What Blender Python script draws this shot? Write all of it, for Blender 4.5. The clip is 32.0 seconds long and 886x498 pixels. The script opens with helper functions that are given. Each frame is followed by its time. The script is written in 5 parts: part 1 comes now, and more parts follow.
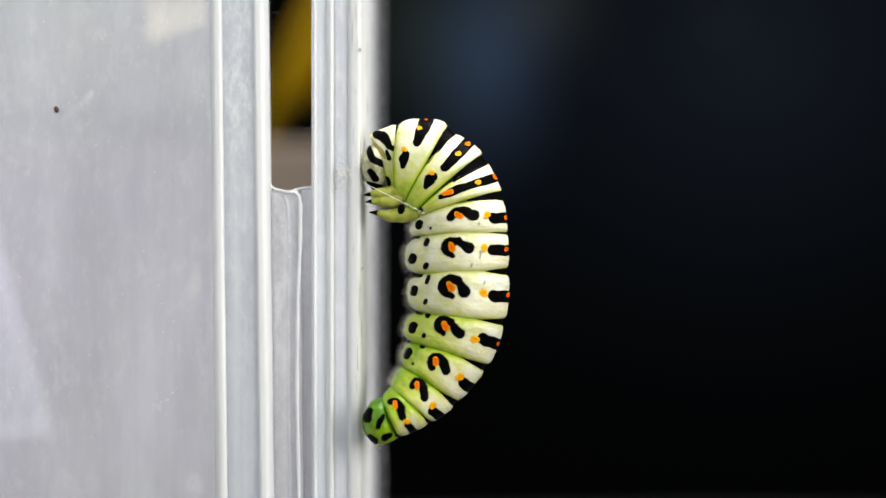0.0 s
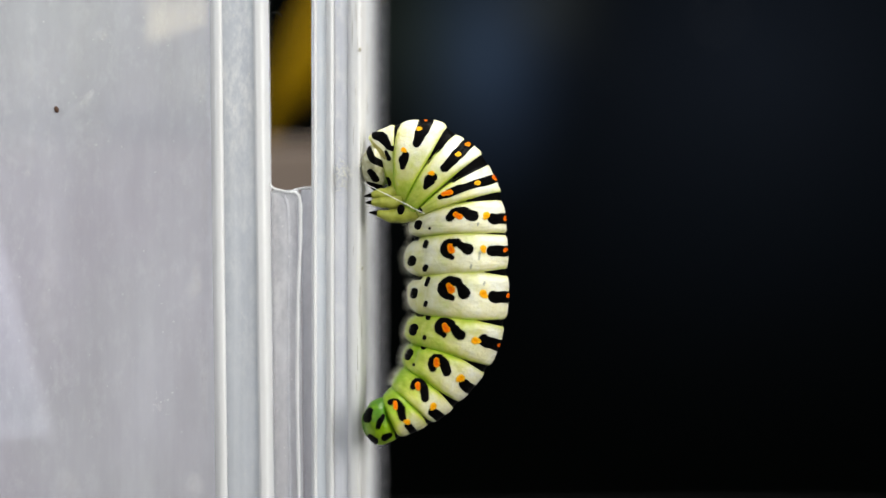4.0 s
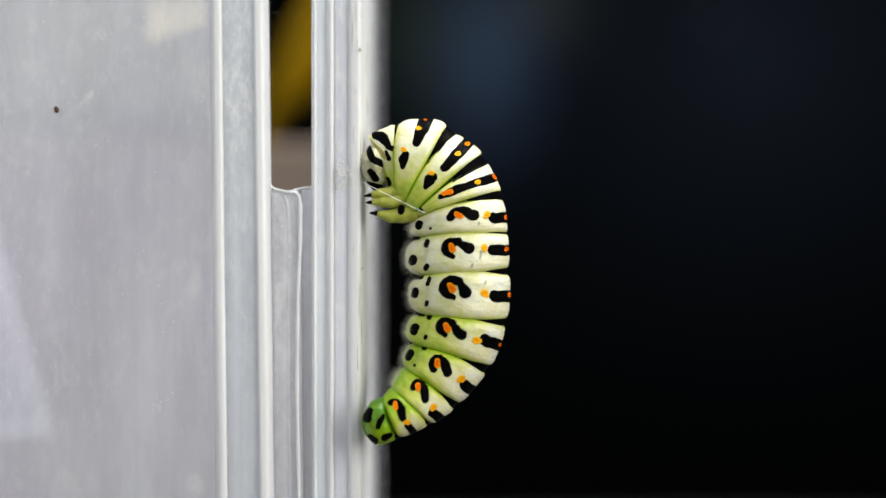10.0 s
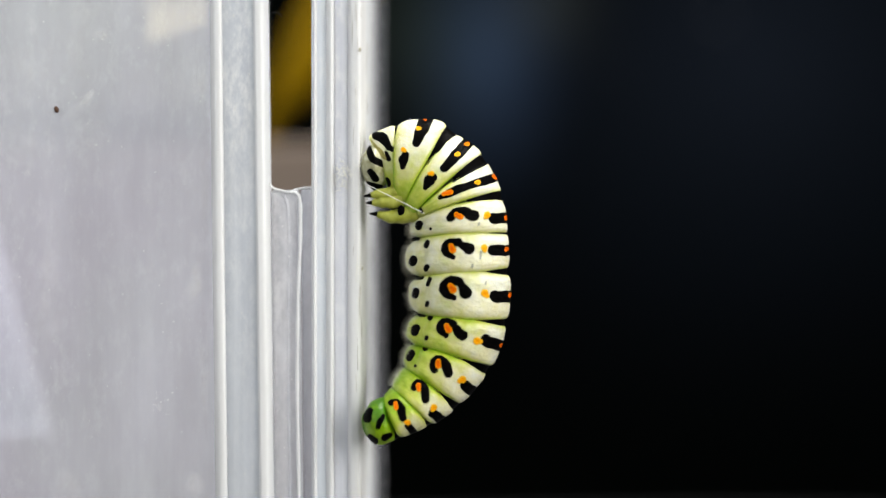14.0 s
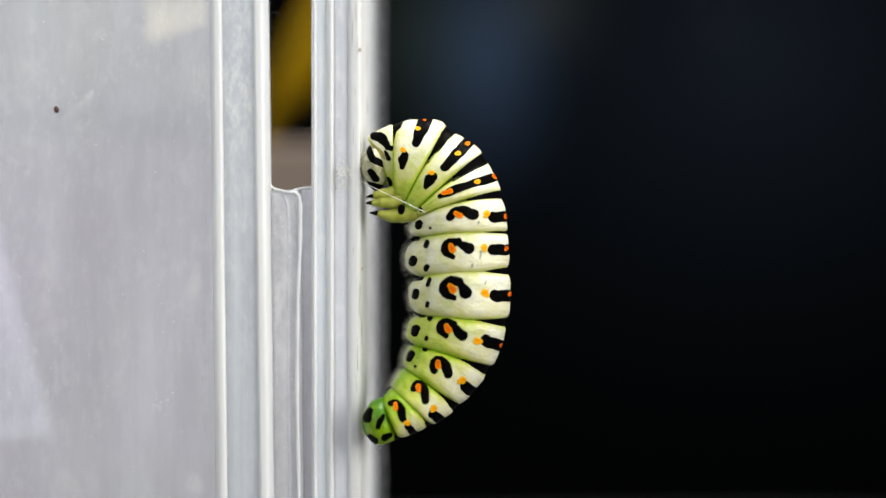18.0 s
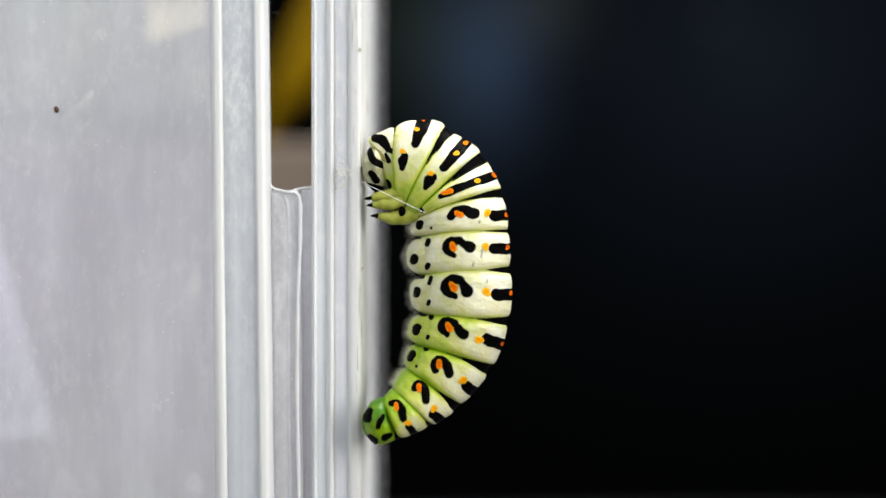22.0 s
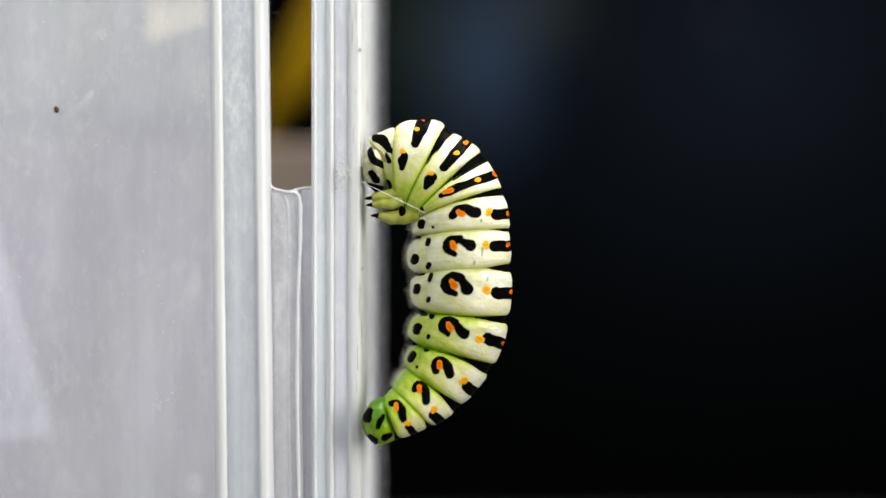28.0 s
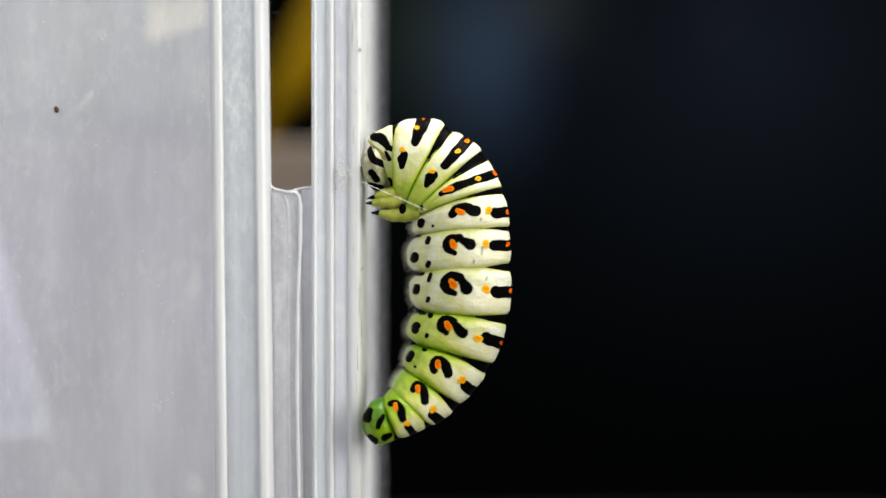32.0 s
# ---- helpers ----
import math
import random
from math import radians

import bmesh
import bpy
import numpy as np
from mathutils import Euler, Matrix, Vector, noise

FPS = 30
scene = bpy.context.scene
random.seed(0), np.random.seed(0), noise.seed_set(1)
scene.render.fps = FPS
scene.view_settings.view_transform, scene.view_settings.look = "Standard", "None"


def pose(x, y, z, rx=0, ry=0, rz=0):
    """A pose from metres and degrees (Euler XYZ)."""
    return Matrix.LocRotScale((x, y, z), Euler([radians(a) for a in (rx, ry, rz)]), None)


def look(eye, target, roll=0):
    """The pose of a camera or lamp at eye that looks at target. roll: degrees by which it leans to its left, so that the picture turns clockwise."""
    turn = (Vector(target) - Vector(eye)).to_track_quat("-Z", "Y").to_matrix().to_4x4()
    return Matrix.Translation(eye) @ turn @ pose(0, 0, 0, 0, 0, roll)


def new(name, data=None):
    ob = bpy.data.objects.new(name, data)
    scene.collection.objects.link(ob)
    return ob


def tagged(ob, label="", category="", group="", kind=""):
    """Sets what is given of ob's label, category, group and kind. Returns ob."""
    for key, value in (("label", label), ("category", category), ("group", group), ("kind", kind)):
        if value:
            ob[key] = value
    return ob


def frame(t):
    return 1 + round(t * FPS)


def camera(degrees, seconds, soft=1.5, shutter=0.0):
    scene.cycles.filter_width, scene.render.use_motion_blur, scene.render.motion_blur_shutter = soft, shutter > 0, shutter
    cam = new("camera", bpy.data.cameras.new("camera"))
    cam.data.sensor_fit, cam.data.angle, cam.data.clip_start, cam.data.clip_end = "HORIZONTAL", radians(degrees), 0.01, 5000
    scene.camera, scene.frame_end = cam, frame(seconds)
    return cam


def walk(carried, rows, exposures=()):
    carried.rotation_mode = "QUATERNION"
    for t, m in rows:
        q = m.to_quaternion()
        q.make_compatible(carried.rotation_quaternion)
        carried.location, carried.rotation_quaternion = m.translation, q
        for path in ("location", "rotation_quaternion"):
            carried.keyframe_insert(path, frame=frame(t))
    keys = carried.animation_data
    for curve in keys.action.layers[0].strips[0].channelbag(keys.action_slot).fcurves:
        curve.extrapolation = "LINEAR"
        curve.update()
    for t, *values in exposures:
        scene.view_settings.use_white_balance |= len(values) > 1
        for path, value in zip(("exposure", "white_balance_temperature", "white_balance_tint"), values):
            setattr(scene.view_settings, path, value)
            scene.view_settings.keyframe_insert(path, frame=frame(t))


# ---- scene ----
# Plan units: the plane of the caterpillar (y = 0) is laid out in units of 0.052 mm,
# a to the right and b downwards, with the camera's axis at (784, 441).
UNIT = 0.052e-3
FAR = 784 * UNIT / math.tan(radians(15.0))
cam = camera(30.0, 32.0, soft=1.5)
cam.data.dof.use_dof = True
cam.data.dof.focus_distance = FAR - 0.002
cam.data.dof.aperture_fstop = 8.5
walk(cam, [(0.0, look((0, -FAR, 0), (0, 0, 0))), (32.0, look((0, -FAR, 0), (0, 0, 0)))],
     exposures=[(0.0, 0.0), (1.0, -0.13), (2.0, -0.20), (3.0, -0.14), (6.0, -0.17), (9.0, -0.17), (12.0, -0.15), (13.0, -0.10),
                (14.0, -0.07), (17.0, -0.06), (21.0, -0.05), (23.0, 0.0), (25.0, 0.02), (28.0, -0.04), (32.0, -0.10)])


def at(a, b, d=0.0):
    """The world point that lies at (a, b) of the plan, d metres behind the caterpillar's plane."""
    k = UNIT * (1 + d / FAR)
    return Vector(((a - 784) * k, d, (441 - b) * k))


# ---- light ----
world = bpy.data.worlds.new("world")
scene.world = world
world.use_nodes = True
world.node_tree.nodes["Background"].inputs[0].default_value = (0.9, 0.95, 1.0, 1)
world.node_tree.nodes["Background"].inputs[1].default_value = 0.05


def lamp(name, eye, target, size, watts, colour):
    data = bpy.data.lights.new(name, "AREA")
    data.shape, data.size, data.energy, data.color = "DISK", size, watts, colour
    ob = new(name, data)
    ob.matrix_world = look(eye, target)
    return ob


# unseen key light added at the right; draws the highlights along the ribs
side = lamp("side_key_light", (0.32, -0.30, 0.15), (0, 0, 0.01), 0.26, 2.15, (1.0, 0.985, 0.95))
side.data.shape, side.data.size_y = "RECTANGLE", 0.36
# unseen fill added close by, to brighten the frosted wall towards its top
lamp("upper_left_fill_light", (-0.09, -0.085, 0.10), (-0.04, 0, 0.01), 0.09, 0.05, (0.88, 0.95, 1.0))
# unseen weak fill added from the left, too far out to mirror in the wall
left_fill = lamp("left_fill_light", (-0.40, -0.40, 0.08), (-0.06, 0, 0), 0.19, 0.40, (0.90, 0.95, 1.0))
left_fill.data.shape, left_fill.data.size_y = "RECTANGLE", 0.060
# unseen overhead fill added for the background, box inside and lid top
lamp("overhead_fill_light", (0.20, 0.06, 0.76), (-0.02, 0.02, 0), 0.40, 12.0, (1.0, 0.97, 0.93))


# unseen backlight added to make the milky plastic glow
lamp("back_fill_light", (-0.28, 0.32, 0.26), (-0.02, 0, 0), 0.24, 2.8, (0.86, 0.93, 1.0))


# ---- materials ----
def material(name):
    m = bpy.data.materials.new(name)
    m.use_nodes = True
    t = m.node_tree
    return m, t, t.nodes["Principled BSDF"]


def node(t, kind, **values):
    n = t.nodes.new(kind)
    for key, value in values.items():
        n.inputs[key.replace("_", " ")].default_value = value
    return n


def grain(t, scale, detail=4.0, rough=0.6, stretch=(1, 1, 1)):
    co = t.nodes.new("ShaderNodeTexCoord")
    mp = t.nodes.new("ShaderNodeMapping")
    mp.inputs["Scale"].default_value = stretch
    t.links.new(co.outputs["Object"], mp.inputs["Vector"])
    n = node(t, "ShaderNodeTexNoise", Scale=scale, Detail=detail, Roughness=rough)
    t.links.new(mp.outputs[0], n.inputs["Vector"])
    return n.outputs["Fac"]


def ramp(t, fac, stops):
    n = t.nodes.new("ShaderNodeValToRGB")
    while len(n.color_ramp.elements) < len(stops):
        n.color_ramp.elements.new(0.5)
    for e, (p, c) in zip(n.color_ramp.elements, stops):
        e.position, e.color = p, (*c, 1) if len(c) == 3 else c
    t.links.new(fac, n.inputs[0])
    return n.outputs[0]


def relief(t, fac, strength, distance, into):
    n = node(t, "ShaderNodeBump", Strength=strength, Distance=distance)
    t.links.new(fac, n.inputs["Height"])
    t.links.new(n.outputs[0], into)


def simple(name, low, high, scale, rough, bump=0.2, distance=1e-4, stretch=(1, 1, 1), **extra):
    m, t, p = material(name)
    f = grain(t, scale, stretch=stretch)
    t.links.new(ramp(t, f, [(0.3, low), (0.7, high)]), p.inputs["Base Color"])
    p.inputs["Roughness"].default_value = rough
    for key, value in extra.items():
        p.inputs[key.replace("_", " ")].default_value = value
    relief(t, grain(t, scale * 6), bump, distance, p.inputs["Normal"])
    return m


def plastic(name, tone, clear, rough=0.25, haze=0.5, scuffs=False, wear=0.4, streaks=0.35, shine=0.45, thin=0.0, drawn=1.0, hue=False, patchy=0.0):
    """Milky moulded plastic: part diffuse, part lets light through, part see-through, with a gloss."""
    m, t, p = material(name)
    t.nodes.remove(p)
    out = t.nodes["Material Output"]
    cloud = grain(t, 110, 6, 0.62, (1, 1, 0.22))
    fine = grain(t, 1300, 4, 0.7, (1, 1, 0.06))
    colour = ramp(t, cloud, [(0.3, tuple(c * 0.84 for c in tone)), (0.7, tone)])
    lines = ramp(t, grain(t, 950, 3, 0.55, (1, 0.3, 0.012)), [(0.30, (0.86, 0.87, 0.89)), (0.66, (1, 1, 1))])
    lined = t.nodes.new("ShaderNodeMix")
    lined.data_type, lined.blend_type = "RGBA", "MULTIPLY"
    lined.inputs["Factor"].default_value = drawn
    t.links.new(colour, lined.inputs[6])
    t.links.new(lines, lined.inputs[7])
    colour = lined.outputs[2]
    if hue:
        # large greenish and lavender clouds in the moulding
        cast = ramp(t, grain(t, 32, 3, 0.5, (1, 1, 0.7)), [(0.34, (0.975, 1.0, 0.965)), (0.50, (0.985, 0.985, 0.99)), (0.64, (1.0, 0.97, 1.01))])
        hued = t.nodes.new("ShaderNodeMix")
        hued.data_type, hued.blend_type = "RGBA", "MULTIPLY"
        hued.inputs["Factor"].default_value = 1.0
        t.links.new(colour, hued.inputs[6])
        t.links.new(cast, hued.inputs[7])
        colour = hued.outputs[2]
    both = None
    if scuffs:
        worn = ramp(t, grain(t, 700, 9, 0.8, (1, 1, 0.45)), [(0.50 - patchy, (0, 0, 0)), (0.70 - patchy, (wear, wear, wear))])
        where = ramp(t, grain(t, 38, 4, 0.6, (1, 1, 0.5)), [(0.40, (0.15, 0.15, 0.15)), (0.62, (1, 1, 1))])
        both = t.nodes.new("ShaderNodeMix")
        both.data_type, both.blend_type = "RGBA", "MULTIPLY"
        both.inputs["Factor"].default_value = 1.0
        t.links.new(worn, both.inputs[6])
        t.links.new(where, both.inputs[7])
        paler = t.nodes.new("ShaderNodeMix")
        paler.data_type = "RGBA"
        t.links.new(both.outputs[2], paler.inputs["Factor"])
        t.links.new(colour, paler.inputs[6])
        paler.inputs[7].default_value = (0.97, 0.97, 0.95, 1)
        colour = paler.outputs[2]
    dif, tra, mix = (t.nodes.new("ShaderNodeBsdf" + k) for k in ("Diffuse", "Translucent", "Transparent"))
    mix.inputs[0].default_value = (0.96, 0.96, 0.98, 1)
    t.links.new(colour, dif.inputs["Color"])
    t.links.new(colour, tra.inputs["Color"])
    one = node(t, "ShaderNodeMixShader", Fac=haze)
    t.links.new(dif.outputs[0], one.inputs[1])
    t.links.new(tra.outputs[0], one.inputs[2])
    two = t.nodes.new("ShaderNodeMixShader")
    see = t.nodes.new("ShaderNodeMapRange")
    see.inputs["To Min"].default_value, see.inputs["To Max"].default_value = min(clear + 0.06, 1), max(clear - 0.06, 0)
    see.inputs["From Min"].default_value, see.inputs["From Max"].default_value = 0.3, 0.7
    t.links.new(cloud, see.inputs["Value"])
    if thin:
        # falling light put into the clearness: more see-through away from the rim
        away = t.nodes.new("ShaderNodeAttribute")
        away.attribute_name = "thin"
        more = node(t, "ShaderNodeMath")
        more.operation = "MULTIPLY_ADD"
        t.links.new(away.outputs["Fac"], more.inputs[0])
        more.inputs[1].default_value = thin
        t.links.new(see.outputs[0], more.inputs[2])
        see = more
    if both:
        less = node(t, "ShaderNodeMath")
        less.operation = "MULTIPLY_ADD"
        t.links.new(both.outputs[2], less.inputs[0])
        less.inputs[1].default_value = -0.6 * clear
        t.links.new(see.outputs[0], less.inputs[2])
        t.links.new(less.outputs[0], two.inputs["Fac"])
    else:
        t.links.new(see.outputs[0], two.inputs["Fac"])
    t.links.new(one.outputs[0], two.inputs[1])
    t.links.new(mix.outputs[0], two.inputs[2])
    glossy = node(t, "ShaderNodeBsdfGlossy", Roughness=rough)
    fres = node(t, "ShaderNodeFresnel", IOR=1.45)
    three = t.nodes.new("ShaderNodeMixShader")
    cut = node(t, "ShaderNodeMath")
    cut.operation = "MULTIPLY"
    t.links.new(fres.outputs[0], cut.inputs[0])
    cut.inputs[1].default_value = shine
    most = node(t, "ShaderNodeMath")
    most.operation = "MINIMUM"
    t.links.new(cut.outputs[0], most.inputs[0])
    most.inputs[1].default_value = 0.22
    t.links.new(most.outputs[0], three.inputs["Fac"])
    t.links.new(two.outputs[0], three.inputs[1])
    t.links.new(glossy.outputs[0], three.inputs[2])
    bump = node(t, "ShaderNodeBump", Strength=streaks, Distance=3e-5)
    t.links.new(fine, bump.inputs["Height"])
    for n in (dif, glossy, fres):
        t.links.new(bump.outputs[0], n.inputs["Normal"])
    t.links.new(three.outputs[0], out.inputs["Surface"])
    return m


PANEL = plastic("milky_plastic", (0.835, 0.836, 0.88), 0.54, 0.05, 0.30, scuffs=True, wear=0.30, streaks=0.04, drawn=0.3, hue=True)
BAND = plastic("flange_plastic", (0.835, 0.865, 0.90), 0.16, 0.3, 0.34, scuffs=True, wear=1.0, patchy=0.07)
RIB = plastic("thick_white_plastic", (0.97, 0.975, 0.97), 0.03, 0.30, 0.10, scuffs=True, wear=0.6, streaks=0.2, shine=2.2, drawn=0.6)
# lid plastic toned greyer: the sunken strip's shadow is in its colour
SHADED_LID = plastic("lid_shaded_plastic", (0.83, 0.85, 0.91), 0.05, 0.28, 0.10, scuffs=True, wear=0.8, streaks=0.2, patchy=0.03)
LID = plastic("lid_plastic", (0.885, 0.94, 1.0), 0.03, 0.28, 0.08, scuffs=True, wear=0.9, streaks=0.2, shine=1.4, patchy=0.03)
# thin sets how strongly the top's put-in fade to dark clears it
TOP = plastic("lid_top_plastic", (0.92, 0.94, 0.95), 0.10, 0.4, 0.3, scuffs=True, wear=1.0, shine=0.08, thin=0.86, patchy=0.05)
GLASSY = plastic("clear_back_plastic", (0.80, 0.80, 0.85), 0.95, 0.12)
CLEAR = plastic("clear_plastic", (0.92, 0.92, 0.94), 0.48, 0.15, 0.36, scuffs=True, wear=1.0, patchy=0.07)


def skin(name):
    m, t, p = material(name)
    tint = t.nodes.new("ShaderNodeAttribute")
    tint.attribute_name = "tint"
    f = grain(t, 650, 6)
    add = node(t, "ShaderNodeMath")
    add.operation = "MULTIPLY_ADD"
    t.links.new(f, add.inputs[0])
    add.inputs[1].default_value = 0.62
    off = node(t, "ShaderNodeMath")
    off.operation = "SUBTRACT"
    t.links.new(tint.outputs["Fac"], off.inputs[0])
    off.inputs[1].default_value = 0.31
    t.links.new(off.outputs[0], add.inputs[2])
    c = ramp(t, add.outputs[0], [(0.07, (0.76, 0.755, 0.575)), (0.20, (0.66, 0.665, 0.36)), (0.40, (0.53, 0.60, 0.10)),
                                 (0.62, (0.28, 0.45, 0.01)), (0.82, (0.19, 0.35, 0.0)), (1.0, (0.06, 0.18, 0.0))])
    # bluish-white and yellowish blotches
    blotch = ramp(t, grain(t, 420, 4, 0.6), [(0.36, (1.0, 0.97, 0.80)), (0.52, (1, 1, 1)), (0.66, (0.97, 1.0, 1.10))])
    mottled = t.nodes.new("ShaderNodeMix")
    mottled.data_type, mottled.blend_type = "RGBA", "MULTIPLY"
    mottled.inputs["Factor"].default_value = 1.0
    t.links.new(c, mottled.inputs[6])
    t.links.new(blotch, mottled.inputs[7])
    t.links.new(mottled.outputs[2], p.inputs["Base Color"])
    p.inputs["Roughness"].default_value = 0.33
    p.inputs["Specular IOR Level"].default_value = 0.38
    p.inputs["Subsurface Weight"].default_value = 0.22
    p.inputs["Subsurface Scale"].default_value = 0.0006
    p.inputs["Subsurface Radius"].default_value = (1.0, 0.9, 0.4)
    # soft folds with fine warts on top of them
    co = t.nodes.new("ShaderNodeTexCoord")
    warts = node(t, "ShaderNodeTexVoronoi", Scale=3400)
    warts.feature = "SMOOTH_F1"
    warts.inputs["Smoothness"].default_value = 0.6
    t.links.new(co.outputs["Object"], warts.inputs["Vector"])
    fine = node(t, "ShaderNodeBump", Strength=0.24, Distance=7e-5)
    fine.invert = True
    t.links.new(warts.outputs["Distance"], fine.inputs["Height"])
    folds = node(t, "ShaderNodeBump", Strength=0.45, Distance=1.6e-4)
    t.links.new(grain(t, 1700, 5, 0.6), folds.inputs["Height"])
    t.links.new(fine.outputs[0], folds.inputs["Normal"])
    t.links.new(folds.outputs[0], p.inputs["Normal"])
    return m


SKIN = skin("caterpillar_skin")
BLACK = simple("black_skin", (0.0006, 0.0006, 0.0008), (0.002, 0.0018, 0.0016), 900, 0.4, 0.6, 6e-5, Specular_IOR_Level=0.02)


def flecked(name, rim, heart):
    """Soft-edged spot colour: pale yellow at the rim, deeper towards the middle."""
    m, t, p = material(name)
    deep = t.nodes.new("ShaderNodeAttribute")
    deep.attribute_name = "deep"
    add = node(t, "ShaderNodeMath")
    add.operation = "MULTIPLY_ADD"
    t.links.new(grain(t, 2600, 5), add.inputs[0])
    add.inputs[1].default_value = 0.5
    low = node(t, "ShaderNodeMath")
    low.operation = "SUBTRACT"
    t.links.new(deep.outputs["Fac"], low.inputs[0])
    low.inputs[1].default_value = 0.25
    t.links.new(low.outputs[0], add.inputs[2])
    t.links.new(ramp(t, add.outputs[0], [(0.10, rim), (0.60, heart)]), p.inputs["Base Color"])
    p.inputs["Roughness"].default_value = 0.5
    p.inputs["Specular IOR Level"].default_value = 0.05
    relief(t, grain(t, 1800, 6), 0.4, 6e-5, p.inputs["Normal"])
    return m


ORANGE = flecked("orange_skin", (0.82, 0.29, 0.0), (0.72, 0.125, 0.0))
YELLOW = flecked("yellow_orange_skin", (0.86, 0.48, 0.02), (0.84, 0.31, 0.0))
RED = flecked("red_orange_skin", (0.70, 0.16, 0.003), (0.60, 0.08, 0.0))
HEAD = simple("head_skin", (0.25, 0.24, 0.09), (0.66, 0.65, 0.46), 1100, 0.22, 0.4, 8e-5)
OLIVE = simple("olive_skin", (0.24, 0.21, 0.05), (0.42, 0.38, 0.12), 1300, 0.5, 0.5, 8e-5, Specular_IOR_Level=0.2)
LEGS = simple("leg_skin", (0.27, 0.30, 0.02), (0.44, 0.46, 0.08), 1300, 0.45, 0.5, 8e-5)
GREY = simple("grey_skin", (0.30, 0.32, 0.24), (0.42, 0.43, 0.33), 900, 0.5)
HAIR = simple("pale_hair", (0.55, 0.53, 0.46), (0.75, 0.73, 0.66), 900, 0.6)
SILK = simple("silk", (0.80, 0.80, 0.74), (0.9, 0.9, 0.85), 900, 0.35)
DIRT = simple("dark_dirt", (0.05, 0.02, 0.01), (0.10, 0.045, 0.02), 3000, 0.8)
GRIT = simple("brown_grit", (0.38, 0.36, 0.27), (0.50, 0.48, 0.38), 3000, 0.8)
GRIME = simple("grey_brown_grime", (0.20, 0.18, 0.13), (0.34, 0.31, 0.24), 3000, 0.8)
GLINT_FIBRE = simple("grey_glint_fibre", (0.03, 0.035, 0.035), (0.05, 0.055, 0.055), 3000, 0.9)
DUST = simple("pale_dust", (0.62, 0.62, 0.58), (0.8, 0.8, 0.76), 3000, 0.8)
CARD = simple("grey_brown_card", (0.165, 0.128, 0.10), (0.21, 0.164, 0.13), 25, 0.85)
LEAF = simple("yellow_leaf", (0.17, 0.105, 0.0003), (0.31, 0.18, 0.0006), 40, 0.7, 0.3, Specular_IOR_Level=0.05)
BACKING = simple("pale_backing", (0.22, 0.22, 0.17), (0.34, 0.33, 0.27), 40, 0.8, 0.3)
CREAM = simple("cream_sheet", (0.95, 0.87, 0.60), (0.97, 0.91, 0.68), 60, 0.8)
WHITE = simple("white_sheet", (0.74, 0.75, 0.78), (0.80, 0.80, 0.82), 60, 0.8)


def greasy_film():
    m, t, p = material("greasy_film")
    t.nodes.remove(p)
    amount = t.nodes.new("ShaderNodeAttribute")
    amount.attribute_name = "film"
    patchy = ramp(t, grain(t, 900, 8, 0.7, (1, 1, 0.5)), [(0.36, (0, 0, 0)), (0.72, (0.62, 0.62, 0.62))])
    fac = node(t, "ShaderNodeMath")
    fac.operation = "MULTIPLY"
    t.links.new(amount.outputs["Fac"], fac.inputs[0])
    t.links.new(patchy, fac.inputs[1])
    mix, clear, pale = (t.nodes.new(k) for k in ("ShaderNodeMixShader", "ShaderNodeBsdfTransparent", "ShaderNodeBsdfDiffuse"))
    pale.inputs["Color"].default_value = (0.93, 0.93, 0.90, 1)
    t.links.new(fac.outputs[0], mix.inputs["Fac"])
    t.links.new(clear.outputs[0], mix.inputs[1])
    t.links.new(pale.outputs[0], mix.inputs[2])
    t.links.new(mix.outputs[0], t.nodes["Material Output"].inputs["Surface"])
    return m


FILM = greasy_film()
TABLE = simple("dark_table_top", (0.010, 0.010, 0.012), (0.020, 0.019, 0.020), 14, 0.6)
WALL = simple("room_wall_paint", (0.28, 0.27, 0.26), (0.33, 0.32, 0.31), 4, 0.9)


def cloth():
    """Dark blue-black cloth, the background's soft blue-grey glow painted into its colour."""
    m, t, p = material("dark_glow_cloth")
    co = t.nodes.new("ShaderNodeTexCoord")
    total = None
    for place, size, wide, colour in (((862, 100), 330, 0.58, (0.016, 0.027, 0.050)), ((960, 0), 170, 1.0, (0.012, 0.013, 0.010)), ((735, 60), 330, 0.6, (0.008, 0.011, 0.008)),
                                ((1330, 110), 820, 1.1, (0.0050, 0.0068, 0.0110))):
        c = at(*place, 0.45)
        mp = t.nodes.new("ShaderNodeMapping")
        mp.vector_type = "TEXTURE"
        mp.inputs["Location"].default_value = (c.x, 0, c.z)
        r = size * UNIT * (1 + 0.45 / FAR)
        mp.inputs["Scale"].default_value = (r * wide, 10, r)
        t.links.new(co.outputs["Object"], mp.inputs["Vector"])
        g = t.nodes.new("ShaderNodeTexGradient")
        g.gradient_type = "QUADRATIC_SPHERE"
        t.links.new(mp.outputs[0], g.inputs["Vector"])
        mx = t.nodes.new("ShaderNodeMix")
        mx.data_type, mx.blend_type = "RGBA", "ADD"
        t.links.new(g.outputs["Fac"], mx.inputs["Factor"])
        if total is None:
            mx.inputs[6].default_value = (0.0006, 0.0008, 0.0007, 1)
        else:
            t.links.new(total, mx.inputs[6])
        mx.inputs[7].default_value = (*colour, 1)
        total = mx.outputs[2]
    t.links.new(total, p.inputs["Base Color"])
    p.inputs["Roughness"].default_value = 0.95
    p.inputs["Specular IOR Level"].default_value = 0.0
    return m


GLOW_CLOTH = cloth()


